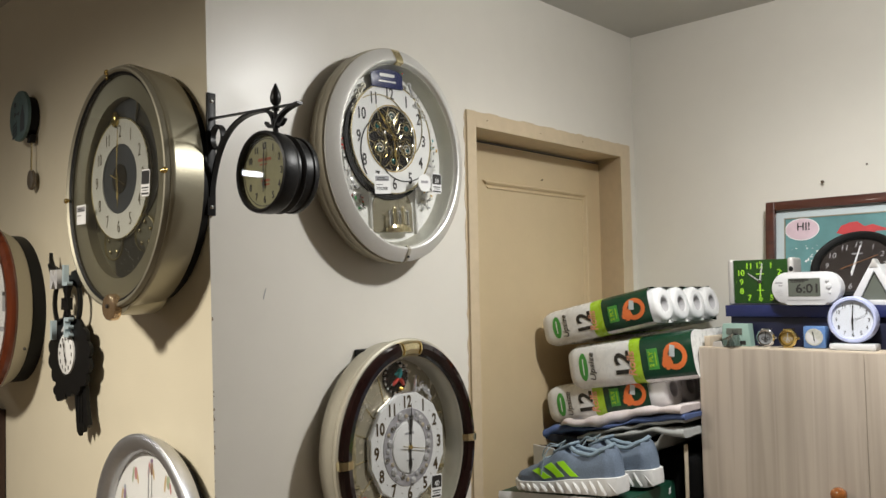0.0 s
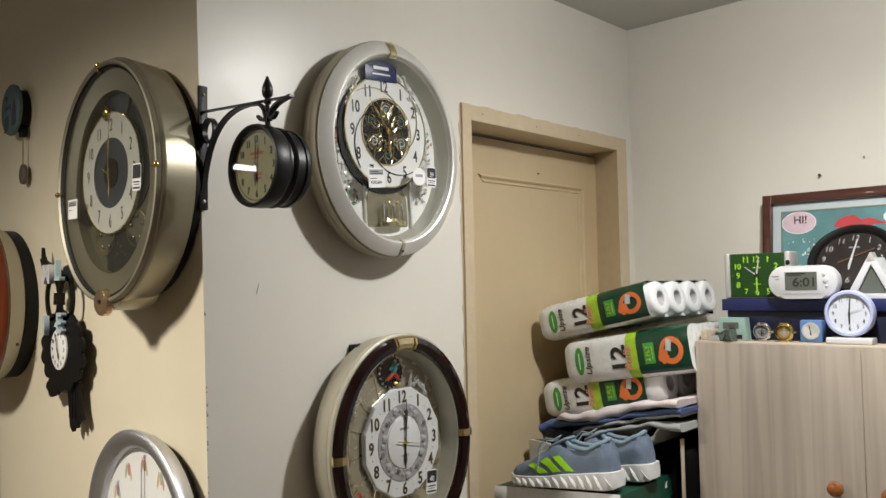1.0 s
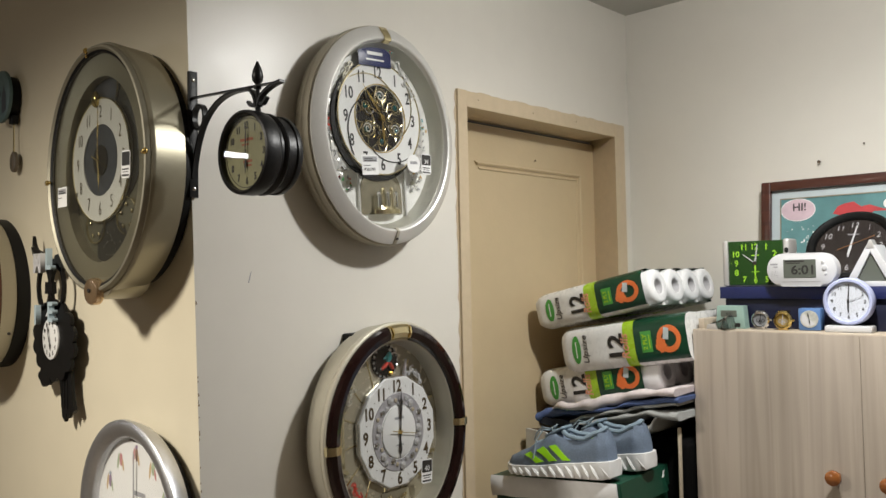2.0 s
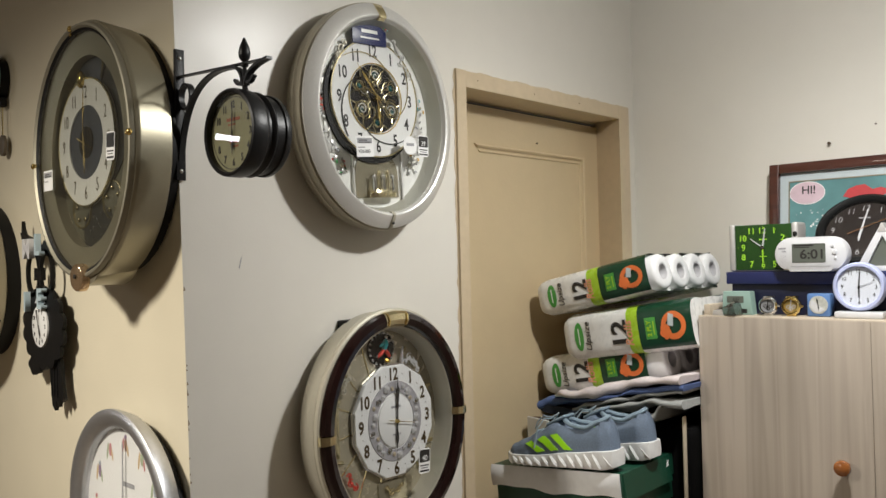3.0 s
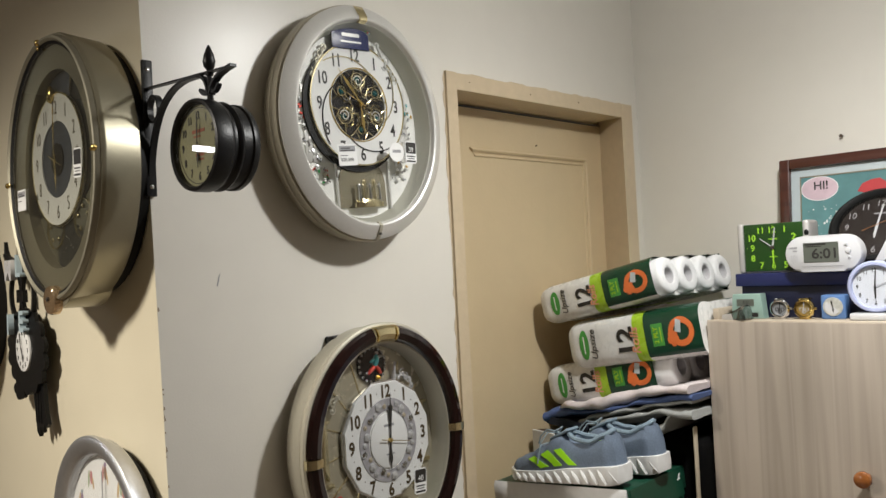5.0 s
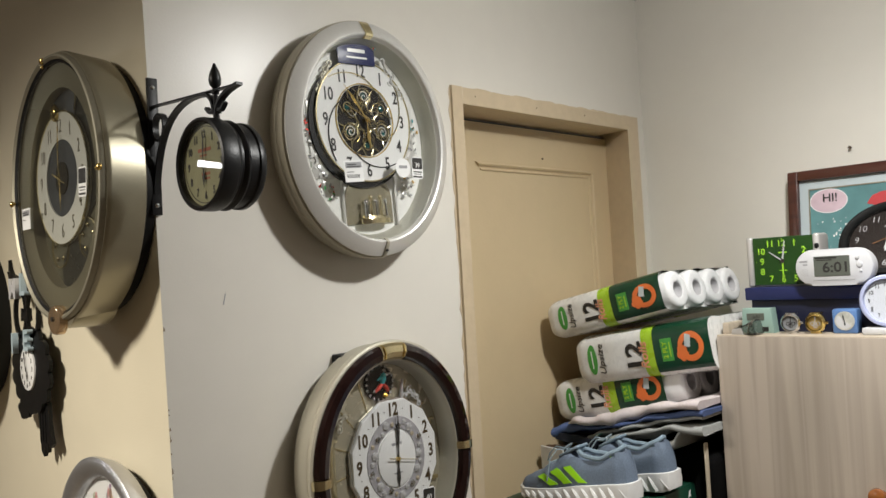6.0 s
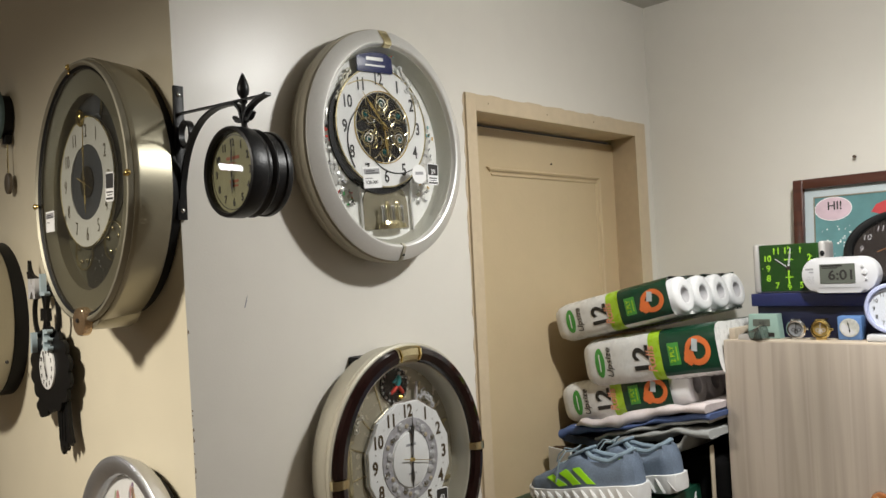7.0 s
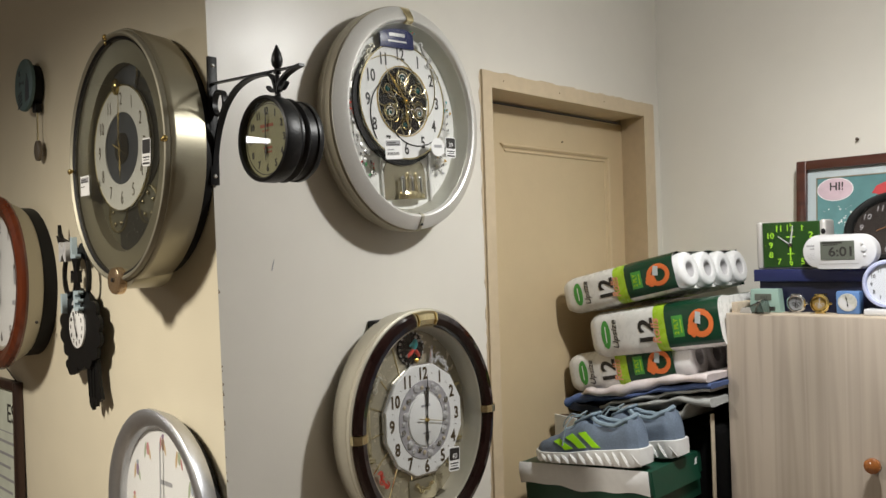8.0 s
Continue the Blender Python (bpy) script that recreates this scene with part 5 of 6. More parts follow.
part("tip", prism([(-0.010, 0.086), (0.010, 0.086), (0.002, 0.106), (-0.002, 0.106)], -0.010, 0.0135, 0.001), SILPL, tr)
part("panel", prism([(-0.042, 0.012), (0.042, 0.012), (0.0, 0.088)], -0.004, 0.006), LCD, tr, smooth=False)

# white and lilac round alarm clock
LILAC = shader("pale_lilac_plastic", (0.46, 0.50, 0.72), 0.35, vary=0.02)
WDIAL = shader("white_blue_dial", (0.74, 0.76, 0.80), 0.4, vary=0.02)
wr = thing("alarm_clock", facing_a(0.758, 2.085, TOP, swing=3), "pale lilac round alarm clock on a white foot", "alarm clock")
R = 0.053
part("bezel", moved(ring([(-0.010, -0.024), (-0.004, -0.024), (0.0, -0.010), (0.0, 0.008), (-0.003, 0.013), (-0.008, 0.013), (-0.010, 0.008)], R, R, 72), pose(0, 0.069, 0)), LILAC, wr, "pale lilac rim")
part("dial", moved(disc(R - 0.008, R - 0.008, -0.022, 0.006, 48), pose(0, 0.069, 0)), WDIAL, wr)
numerals(wr, 0.034, 0.034, 0.0062, 0.0125, INK, 0.8, (0, 0.069), offset=0.0)
hand(wr, "minute_hand", 0.034, 0.003, 5, 0.009, INK, (0, 0.069), 0.1, leaf=False)
hand(wr, "hour_hand", 0.024, 0.0042, 180, 0.008, INK, (0, 0.069), 0.1, leaf=False)
hand(wr, "alarm_hand", 0.030, 0.001, 68, 0.0075, GREYINK, (0, 0.069), 0.1, leaf=False)
part("cover", moved(dome(R - 0.009, R - 0.009, 0.011, 0.001, 40, 4), pose(0, 0.069, 0)), CLEAR, wr, "clear plastic cover").visible_shadow = False
part("foot", box(-0.049, 0.049, 0.0, 0.015, -0.026, 0.020, 0.004), WHITEPL, wr, "white foot")

# small things in front of the navy box
MINT = shader("mint_green_plastic", (0.26, 0.38, 0.33), 0.45, vary=0.03)
mt_ = thing("desk_clock", facing_a(0.479, 2.098, TOP, swing=4), "small mint-green wedge digital clock", "desk clock")
part("body", prism([(-0.036, 0.0), (0.038, 0.0), (0.033, 0.056), (-0.032, 0.056)], -0.02, 0.012, 0.003), MINT, mt_)
part("display", box(-0.022, 0.018, 0.029, 0.045, 0.0115, 0.0135, 0.001), LCD, mt_, smooth=False)
part("digits", moved(lettering("6:01", 0.010, 0.0002), pose(0, 0.037, 0.0136)), INK, mt_, smooth=False)
part("battery_slot", box(0.012, 0.026, 0.004, 0.014, 0.0115, 0.0125), INK, mt_, smooth=False)


def watch(x, y, case_mat, dial_mat, strap_mat, label, marks, swing=4):
    w = thing("wrist_watch", facing_a(x, y, TOP, swing=swing), label, "watch", "watches on the cabinet")
    part("case", moved(ring([(-0.006, -0.002), (0.0, -0.002), (0.0, 0.007), (-0.003, 0.011), (-0.006, 0.010)], 0.0215, 0.0215, 40), pose(0, 0.0235, 0)), case_mat, w)
    dl = part("dial", moved(disc(0.0165, 0.0165, -0.002, 0.006, 36), pose(0, 0.0235, 0)), dial_mat, w)
    for (u, v) in ((-0.006, -0.004), (0.006, -0.004), (0.0, -0.009)):
        part("subdial", moved(ring([(-0.0012, 0.006), (0, 0.006), (0, 0.0066), (-0.0012, 0.0066)], 0.0042, 0.0042, 20), pose(u, 0.0255 + v, 0)), marks, dl)
    hand(w, "minute_hand", 0.014, 0.0018, 4, 0.0078, marks, (0, 0.0235), leaf=False)
    hand(w, "hour_hand", 0.010, 0.0022, 182, 0.0074, marks, (0, 0.0235), leaf=False)
    part("crown", moved(tube([(0, 0, 0), (0.005, 0, 0)], 0.0026, 10), pose(0.0215, 0.0235, 0.004)), case_mat, w)
    for v in (0.004, 0.043):
        part("lug", box(-0.011, 0.011, v - 0.005, v + 0.003, -0.004, 0.006, 0.002), case_mat, w)
    for k in range(6):
        a = radians(-20 - 26 * k)
        part("strap_link", moved(box(-0.010, 0.010, -0.005, 0.005, -0.0016, 0.0016, 0.001), pose(0, 0.0235 + 0.0205 * math.sin(a + 1.75), -0.018 + 0.020 * math.cos(a + 1.75) - 0.004, math.degrees(-a - 1.75) , 0, 0)), strap_mat, w)
    part("crystal", moved(dome(0.0158, 0.0158, 0.0095, 0.0012, 28, 3), pose(0, 0.0235, 0)), CLEAR, w).visible_shadow = False
    return w


watch(0.556, 2.092, CHROME, shader("silver_dial", (0.45, 0.46, 0.47), 0.3, 0.5), CHROME, "steel chronograph watch standing on the cabinet", INK)
watch(0.609, 2.092, GOLD, shader("gold_dial", (0.62, 0.44, 0.14), 0.3, 0.7), GOLD, "gold-coloured chronograph watch standing on the cabinet", WHITEPL)
BLUEPL = shader("dusty_blue_plastic", (0.10, 0.20, 0.42), 0.4, vary=0.04)
bs = thing("desk_clock", facing_a(0.667, 2.104, TOP, swing=4), "small square dusty-blue desk clock", "desk clock")
part("body", box(-0.025, 0.025, 0.0, 0.052, -0.024, 0.010, 0.004), BLUEPL, bs)
part("dial", moved(disc(0.020, 0.020, 0.010, 0.0115, 36), pose(0, 0.027, 0)), shader("pearl_dial", (0.55, 0.55, 0.50), 0.3, 0.2, vary=0.15, scale=150), bs)
part("dial_sector", moved(prism([(0, 0)] + [(0.017 * math.cos(radians(a)), 0.017 * math.sin(radians(a))) for a in range(140, 330, 15)], 0.0116, 0.012), pose(0, 0.027, 0)), WHITEPL, bs, smooth=False)
hand(bs, "minute_hand", 0.016, 0.0030, -12, 0.013, INK, (0, 0.027))
hand(bs, "hour_hand", 0.012, 0.0032, 176, 0.0125, INK, (0, 0.027))
CLEARPL = glass_pane("clear_plastic_scrap", (0.92, 0.92, 0.92), 0.12, 0.75)
cc = thing("plastic_holder", facing_a(0.472, 2.052, TOP, swing=-14), "crumpled clear plastic watch cushion on the cabinet", "plastic holder")
part("cuff", prism([(-0.030, 0.0), (-0.026, 0.014), (-0.004, 0.017), (0.010, 0.022), (0.024, 0.034), (0.030, 0.028), (0.036, 0.004), (0.030, 0.0)], -0.012, 0.012, 0.003), CLEARPL, cc)
part("fold", prism([(0.012, 0.002), (0.022, 0.030), (0.028, 0.020), (0.034, 0.002)], 0.012, 0.018, 0.001), CLEARPL, cc)
part("tab", prism([(-0.034, 0.0), (-0.030, 0.012), (-0.006, 0.015), (0.0, 0.0)], 0.010, 0.013, 0.001), SILPL, cc)
wc = thing("white_clock", facing_a(0.880, 2.075, TOP), "white boxy desk clock at the cabinet edge", "desk clock")
part("body", box(-0.028, 0.03, 0.0, 0.062, -0.02, 0.012, 0.004), WHITEPL, wc)
part("dial", moved(disc(0.023, 0.023, 0.0118, 0.013, 40), pose(0.001, 0.032, 0)), IVORYDIAL, wc)
numerals(wc, 0.018, 0.018, 0.0131, 0.007, INK, 0.8, (0.001, 0.032), offset=0.0)
hand(wc, "minute_hand", 0.017, 0.0016, 4, 0.0140, INK, (0.001, 0.032), leaf=False)
hand(wc, "hour_hand", 0.012, 0.0020, 182, 0.0136, INK, (0.001, 0.032), leaf=False)

# ---------------------------------------------------------------- support under the pile
shelf = thing("low_cabinet", Matrix.Identity(4), "plain pale low cabinet under the pile", "cabinet")
part("body", box(0.02, 0.404, 1.62, 2.44, 0.0, 0.955, 0.002), PALEWOOD, shelf, smooth=False)
# black cloth, sunk further to paint the dark gap beside the cabinet
BAG = shader("black_bag_gap_shade", (0.003, 0.003, 0.003), 0.85, spec=0.1, vary=0.2, scale=120, bump=0.2, bump_scale=600)
bag = thing("storage_bag", Matrix.Identity(4), "black cloth storage bag behind the shoes", "bag")
part("body", box(0.03, 0.403, 1.996, 2.43, 0.955, 1.150, 0.018, 3), BAG, bag)
part("strap", box(0.385, 0.390, 1.979, 1.995, 0.955, 1.185, 0.003), shader("cream_webbing", (0.50, 0.43, 0.32), 0.8, vary=0.1), bag, "cream webbing strap")


# ---------------------------------------------------------------- shoe box
GREENBOX = shader("dark_green_card", (0.006, 0.055, 0.030), 0.45, vary=0.08, scale=60, bump=0.08, bump_scale=80)
GREYCARD = shader("white_card", (0.68, 0.68, 0.67), 0.5, vary=0.03, scale=40, bump=0.25, bump_scale=25)
sb = thing("shoe_box", pose(0.186, 1.862, 0.956, 0, -4.5, 3.5) @ Matrix.Diagonal((0.965, 1, 1, 1)), "dark green and white shoe box under the shoes", "shoe box")
part("tray", box(-0.178, 0.178, -0.125, 0.125, 0.014, 0.100, 0.002), GREENBOX, sb)


def worn_front():
    """The white lid front, dented along its lower edge."""
    bm = bmesh.new()
    n = 28
    rows = []
    for i in range(n + 1):
        t = i / n
        x = -0.186 + 0.366 * t
        low = 0.070 + 0.004 * math.sin(t * 9) + 0.002 * math.sin(t * 23) - 0.004 * t
        bulge = 0.004 * math.sin(t * 17) + 0.003 * math.sin(t * 7 + 1)
        rows.append([bm.verts.new(p) for p in ((x, -0.131, 0.122), (x, -0.135 - bulge * 0.3, 0.112), (x, -0.134 - bulge, 0.092), (x, -0.131 - bulge * 0.5, low), (x, -0.128, low), (x, -0.128, 0.120))])
    for p, q in zip(rows, rows[1:]):
        for k in range(6):
            bm.faces.new((p[k], p[(k + 1) % 6], q[(k + 1) % 6], q[k]))
    bm.faces.new(rows[0])
    bm.faces.new(rows[-1])
    return bm


WHITECARD = shader("creased_white_card", (0.74, 0.74, 0.74), 0.6, vary=0.03, scale=60, bump=0.2, bump_scale=50)
part("lid_front", worn_front(), WHITECARD, sb, "creased white lid front")
part("lid_top", box(-0.184, 0.184, -0.129, 0.129, 0.1165, 0.121, 0.001), GREENBOX, sb)
part("lid_end", box(0.1795, 0.186, -0.130, 0.129, 0.070, 0.1215, 0.001), GREENBOX, sb)
part("lid_flap", quad_prism([(0.1865, -0.128, 0.064), (0.192, -0.126, 0.062), (0.194, 0.10, 0.060), (0.1865, 0.10, 0.064)], [(0.1865, -0.128, 0.121), (0.1875, -0.128, 0.121), (0.1875, 0.10, 0.121), (0.1865, 0.10, 0.121)]), GREENBOX, sb, smooth=False)
part("lid_back", box(-0.184, 0.184, 0.126, 0.131, 0.070, 0.1165, 0.001), GREENBOX, sb)
part("lid_side", box(-0.186, -0.1825, -0.128, 0.129, 0.075, 0.1165, 0.001), GREYCARD, sb)
part("logo_shape", moved(prism([(-0.012, -0.008), (-0.004, -0.002), (0.002, 0.008), (0.010, 0.010), (0.006, 0.002), (0.010, -0.010), (0.004, -0.004), (-0.004, -0.008)], 0, 0.0006), pose(0.1895, 0.085, 0.100, 90, 0, 90)), PAPER, sb, smooth=False)
part("size_label", box(0.125, 0.150, -0.1385, -0.1372, 0.030, 0.052), PAPER, sb, smooth=False)


# ---------------------------------------------------------------- pair of running shoes
MESHUP = shader("blue_grey_knit", (0.145, 0.19, 0.26), 0.75, vary=0.12, scale=260, bump=0.5, bump_scale=900, stain=0.06)
LINING = shader("pale_blue_lining", (0.20, 0.27, 0.33), 0.8, vary=0.1, scale=200, bump=0.3, bump_scale=700)
LACE = shader("pale_blue_lace", (0.26, 0.33, 0.37), 0.8, vary=0.15, scale=400)
SOLE = shader("white_foam_sole", (0.74, 0.74, 0.73), 0.55, vary=0.03, scale=60)
LIME = shader("neon_lime_trim", (0.36, 0.78, 0.01), 0.4, vary=0.03)
SL = 0.328


def lerp_table(tab, s):
    for (a, va), (b, vb) in zip(tab, tab[1:]):
        if s <= b:
            t = (s - a) / (b - a)
            t = t * t * (3 - 2 * t)
            return va + (vb - va) * t
    return tab[-1][1]


WIDTH = [(0, 0.004), (0.03, 0.022), (0.10, 0.038), (0.28, 0.049), (0.50, 0.043), (0.72, 0.036), (0.90, 0.036), (0.97, 0.026), (1.0, 0.008)]
BASE = [(0, 0.022), (0.10, 0.020), (0.35, 0.025), (0.65, 0.035), (0.90, 0.042), (1.0, 0.043)]
RIDGE = [(0, 0.030), (0.06, 0.050), (0.18, 0.064), (0.34, 0.088), (0.48, 0.116), (0.56, 0.122), (0.66, 0.111), (0.78, 0.106), (0.90, 0.123), (0.96, 0.136), (1.0, 0.131)]


def shoe_upper():
    bm = bmesh.new()
    n, k = 44, 18
    rows = []
    for i in range(n + 1):
        s = i / n
        w, b, h = lerp_table(WIDTH, s), lerp_table(BASE, s), lerp_table(RIDGE, s)
        mouth = max(0.0, min(1.0, (s - 0.52) / 0.08)) * max(0.0, min(1.0, (1.005 - s) / 0.05))
        row = []
        for j in range(k + 1):
            a = math.pi * j / k
            ca, sa = math.cos(a), math.sin(a)
            x = SL * s - (0.018 * max(0, sa) ** 2 if s > 0.93 else 0)
            y = w * (abs(ca) ** 0.75) * (1 if ca > 0 else -1)
            z = b + (h - b) * sa ** 0.7
            if mouth and sa > 0.80:
                z -= mouth * 0.045 * ((sa - 0.80) / 0.20) ** 0.6
            row.append(bm.verts.new((x, y, z)))
        rows.append(row)
    for p, q in zip(rows, rows[1:]):
        for j in range(k):
            bm.faces.new((p[j], p[j + 1], q[j + 1], q[j]))
    bm.faces.new(rows[0])
    bm.faces.new(rows[-1])
    return bm


def shoe_sole():
    bm = bmesh.new()
    n = 44
    rows = []
    for i in range(n + 1):
        s = i / n
        w = lerp_table(WIDTH, s) + 0.004 + 0.004 * max(0, s - 0.6)
        b = lerp_table(BASE, s) + 0.004
        low = 0.012 * max(0, 1 - s / 0.16) ** 2 + 0.008 * max(0, (s - 0.88) / 0.12) ** 2
        x = SL * (s * 1.03 - 0.012)
        rows.append([bm.verts.new(p) for p in ((x, -w * 0.92, low), (x, -w - 0.002, low + 0.35 * (b - low)), (x, -w, b), (x, -w * 0.9, b + 0.001), (x, w * 0.9, b + 0.001), (x, w, b), (x, w + 0.002, low + 0.35 * (b - low)), (x, w * 0.92, low))])
    for p, q in zip(rows, rows[1:]):
        for j in range(8):
            bm.faces.new((p[j], p[(j + 1) % 8], q[(j + 1) % 8], q[j]))
    bm.faces.new(rows[0])
    bm.faces.new(rows[-1])
    return bm


def side_point(s, f, out=0.0012, side=-1):
    """A point on the shoe's flank, f of the way up from the sole."""
    w, b, h = lerp_table(WIDTH, s), lerp_table(BASE, s), lerp_table(RIDGE, s)
    sa = f ** (1 / 0.7)
    ca = math.sqrt(max(0, 1 - sa * sa))
    return (SL * s, side * (w * ca ** 0.75 + out), b + (h - b) * f + out * f)


def side_patch(s0, s1, t0, t1, f0, f1, thick=0.002, n=8):
    """A strip sewn on the flank, leaning from (s0..s1) low to (t0..t1) high."""
    bm = bmesh.new()
    lo_, hi_ = [], []
    for i in range(n + 1):
        t = i / n
        f = f0 + (f1 - f0) * t
        a, b = s0 + (t0 - s0) * t, s1 + (t1 - s1) * t
        lo_.append([bm.verts.new(side_point(a, f, o)) for o in (-0.001, thick)] + [bm.verts.new(side_point(b, f, o)) for o in (thick, -0.001)])
    for p, q in zip(lo_, lo_[1:]):
        for j in range(4):
            bm.faces.new((p[j], p[(j + 1) % 4], q[(j + 1) % 4], q[j]))
    bm.faces.new(lo_[0])
    bm.faces.new(lo_[-1])
    return bm


def running_shoe(m, label):
    sh = thing("running_shoe", m, label, "shoe", "pair of running shoes")
    part("upper", shoe_upper(), MESHUP, sh)
    so = part("sole", shoe_sole(), SOLE, sh, "white foam sole")
    for k in range(13):
        s = 0.08 + 0.074 * k
        pts = [side_point(s - 0.045 + 0.06 * t, 0.0, 0.0055) for t in (0, 0.33, 0.66, 1.0)]
        top = lerp_table(BASE, s)
        path = [(p[0], p[1], top * (0.92 - 0.84 * t)) for p, t in zip(pts, (0, 0.33, 0.66, 1.0))]
        part("sole_rib", tube(path, [0.002, 0.0052, 0.0058, 0.0034], 6), SOLE, so)
    for s in (0.29, 0.41, 0.53):
        part("stripe", side_patch(s + 0.070, s + 0.138, s - 0.050, s + 0.016, 0.17 - 0.03 * (s > 0.35), 0.66 - 0.06 * (s > 0.5)), LIME, sh, "neon lime stripe", smooth=False)
    collar = []
    for i in range(28):
        a = 2 * math.pi * i / 28
        s = 0.745 + 0.195 * math.cos(a)
        h = lerp_table(RIDGE, s) - 0.004
        collar.append((SL * s, 0.027 * math.sin(a), h))
    part("collar", tube(collar, 0.0062, 8, closed=True), LINING, sh, "padded pale blue collar")
    part("tongue", moved(box(-0.032, 0.032, -0.024, 0.024, -0.004, 0.004, 0.0035, 3), pose(SL * 0.50, 0, 0.1165, 0, -24, 0)), LINING, sh, "pale blue tongue")
    for k in range(5):
        s = 0.30 + 0.042 * k
        h = lerp_table(RIDGE, s)
        w = lerp_table(WIDTH, s)
        part("lace", tube([(SL * (s - 0.01), -w * 0.55, h - 0.012), (SL * s, -w * 0.25, h + 0.002), (SL * (s + 0.012), w * 0.25, h + 0.003), (SL * (s + 0.02), w * 0.55, h - 0.010)], 0.0021, 7), LACE, sh)
    part("lace", tube([(SL * 0.46, -0.004, 0.118), (SL * 0.42, -0.030, 0.124), (SL * 0.38, -0.046, 0.100), (SL * 0.36, -0.050, 0.070), (SL * 0.345, -0.052, 0.048)], 0.0019, 7), LACE, sh)
    part("lace", tube([(SL * 0.46, 0.0, 0.119), (SL * 0.38, -0.014, 0.128), (SL * 0.33, -0.022, 0.112), (SL * 0.30, -0.02, 0.092)], 0.0019, 7), LACE, sh)
    part("lace", tube([(SL * 0.46, 0.0, 0.119), (SL * 0.52, -0.012, 0.136), (SL * 0.47, -0.020, 0.126), (SL * 0.45, -0.004, 0.120)], 0.0019, 7), LACE, sh)
    return sh


running_shoe(pose(0.050, 1.752, 1.0755, 0, -4.5, 2) @ Matrix.Diagonal((0.91, 0.95, 0.88, 1)), "blue-grey running shoe with neon lime stripes")
running_shoe(pose(0.076, 1.868, 1.0780, 0, -4.5, 2) @ Matrix.Diagonal((0.91, 0.95, 0.88, 1)), "blue-grey running shoe behind its pair")

# small things behind the shoes
TEALCLOTH = shader("teal_card", (0.03, 0.22, 0.20), 0.6, vary=0.1)
tb = thing("card_box", pose(0.045, 1.93, 0.956, 0, 0, -12), "teal and white card box leaning behind the shoes", "box")
part("body", box(-0.05, 0.07, -0.04, 0.04, 0.0, 0.150, 0.002), TEALCLOTH, tb)
part("white_flap", box(-0.054, 0.03, -0.046, -0.041, 0.10, 0.196, 0.001), GREYCARD, tb, smooth=False)
bp_ = thing("leather_pouch", pose(-0.030, 1.985, 1.094), "small brown leather pouch on the folded clothes", "pouch")
LEATHER = shader("brown_leather", (0.13, 0.065, 0.03), 0.5, vary=0.15, scale=90, bump=0.3)
part("body", box(-0.030, 0.030, -0.02, 0.02, 0.0, 0.040, 0.012, 3), LEATHER, bp_)
part("flap", box(-0.031, 0.031, -0.022, 0.0, 0.022, 0.042, 0.008, 3), LEATHER, bp_)
part("base", box(-0.028, 0.04, -0.018, 0.018, -0.138, 0.002, 0.004), GREYCARD, bp_)


# ---------------------------------------------------------------- folded clothes
def folded(name, x0, x1, y0, y1, z0, z1, thick, material, label, seed, slope=0.0, flip=False, wave=1.0):
    """Cloth folded over itself: a thick sheet whose outline turns back at one side, with soft waves."""
    r = random.Random(seed)
    ph = [r.uniform(0, 6) for _ in range(4)]
    n, d = 40, 8
    gap = (z1 - z0 - 2 * thick)
    path = []
    for i in range(n + 1):
        t = i / n
        path.append((x1 + (x0 + (z1 - z0) / 2 - x1) * t, z1 - thick / 2))
    for i in range(1, 12):
        a = math.pi * i / 12
        path.append((x0 + (z1 - z0) / 2 - (z1 - z0 - thick) / 2 * math.sin(a), (z0 + z1) / 2 + (z1 - z0 - thick) / 2 * math.cos(a)))
    for i in range(n + 1):
        t = i / n
        path.append((x0 + (z1 - z0) / 2 + (x1 - x0 - (z1 - z0) / 2) * t, z0 + thick / 2))
    if flip:
        path = [(x0 + x1 - x, z) for x, z in path]
    bm = bmesh.new()
    rows = []
    for j in range(d + 1):
        v = j / d
        y = y0 + (y1 - y0) * v
        row = []
        for i, (x, z) in enumerate(path):
            a, b = path[max(0, i - 1)], path[min(len(path) - 1, i + 1)]
            dx, dz = b[0] - a[0], b[1] - a[1]
            l = math.hypot(dx, dz) or 1
            nx, nz = -dz / l * thick / 2, dx / l * thick / 2
            wob = wave * 0.004 * math.sin(x * 30 + ph[0] + v * 2) + wave * 0.0025 * math.sin(x * 71 + ph[1] - v * 5)
            lift = slope * (x - x0)
            yy = y + wave * 0.006 * math.sin(x * 17 + ph[2])
            row.append((bm.verts.new((x + nx, yy, z + nz + wob + lift)), bm.verts.new((x - nx, yy, z - nz + wob + lift))))
        rows.append(row)
    m = len(path)
    for p, q in zip(rows, rows[1:]):
        for i in range(m - 1):
            bm.faces.new((p[i][0], p[i + 1][0], q[i + 1][0], q[i][0]))
            bm.faces.new((p[i][1], q[i][1], q[i + 1][1], p[i + 1][1]))
        for e in (0, m - 1):
            bm.faces.new((p[e][0], q[e][0], q[e][1], p[e][1]))
    for row in (rows[0], rows[-1]):
        for i in range(m - 1):
            bm.faces.new((row[i][0], row[i + 1][0], row[i + 1][1], row[i][1]))
    return solid(name, bm, material, label, "clothes")


PINKCL = shader("pinkish_white_cotton", (0.68, 0.61, 0.61), 0.9, vary=0.06, scale=120, bump=0.3, bump_scale=500, stain=0.06)
BLUECL = shader("blue_cotton", (0.075, 0.115, 0.26), 0.9, vary=0.12, scale=200, bump=0.3, bump_scale=600)
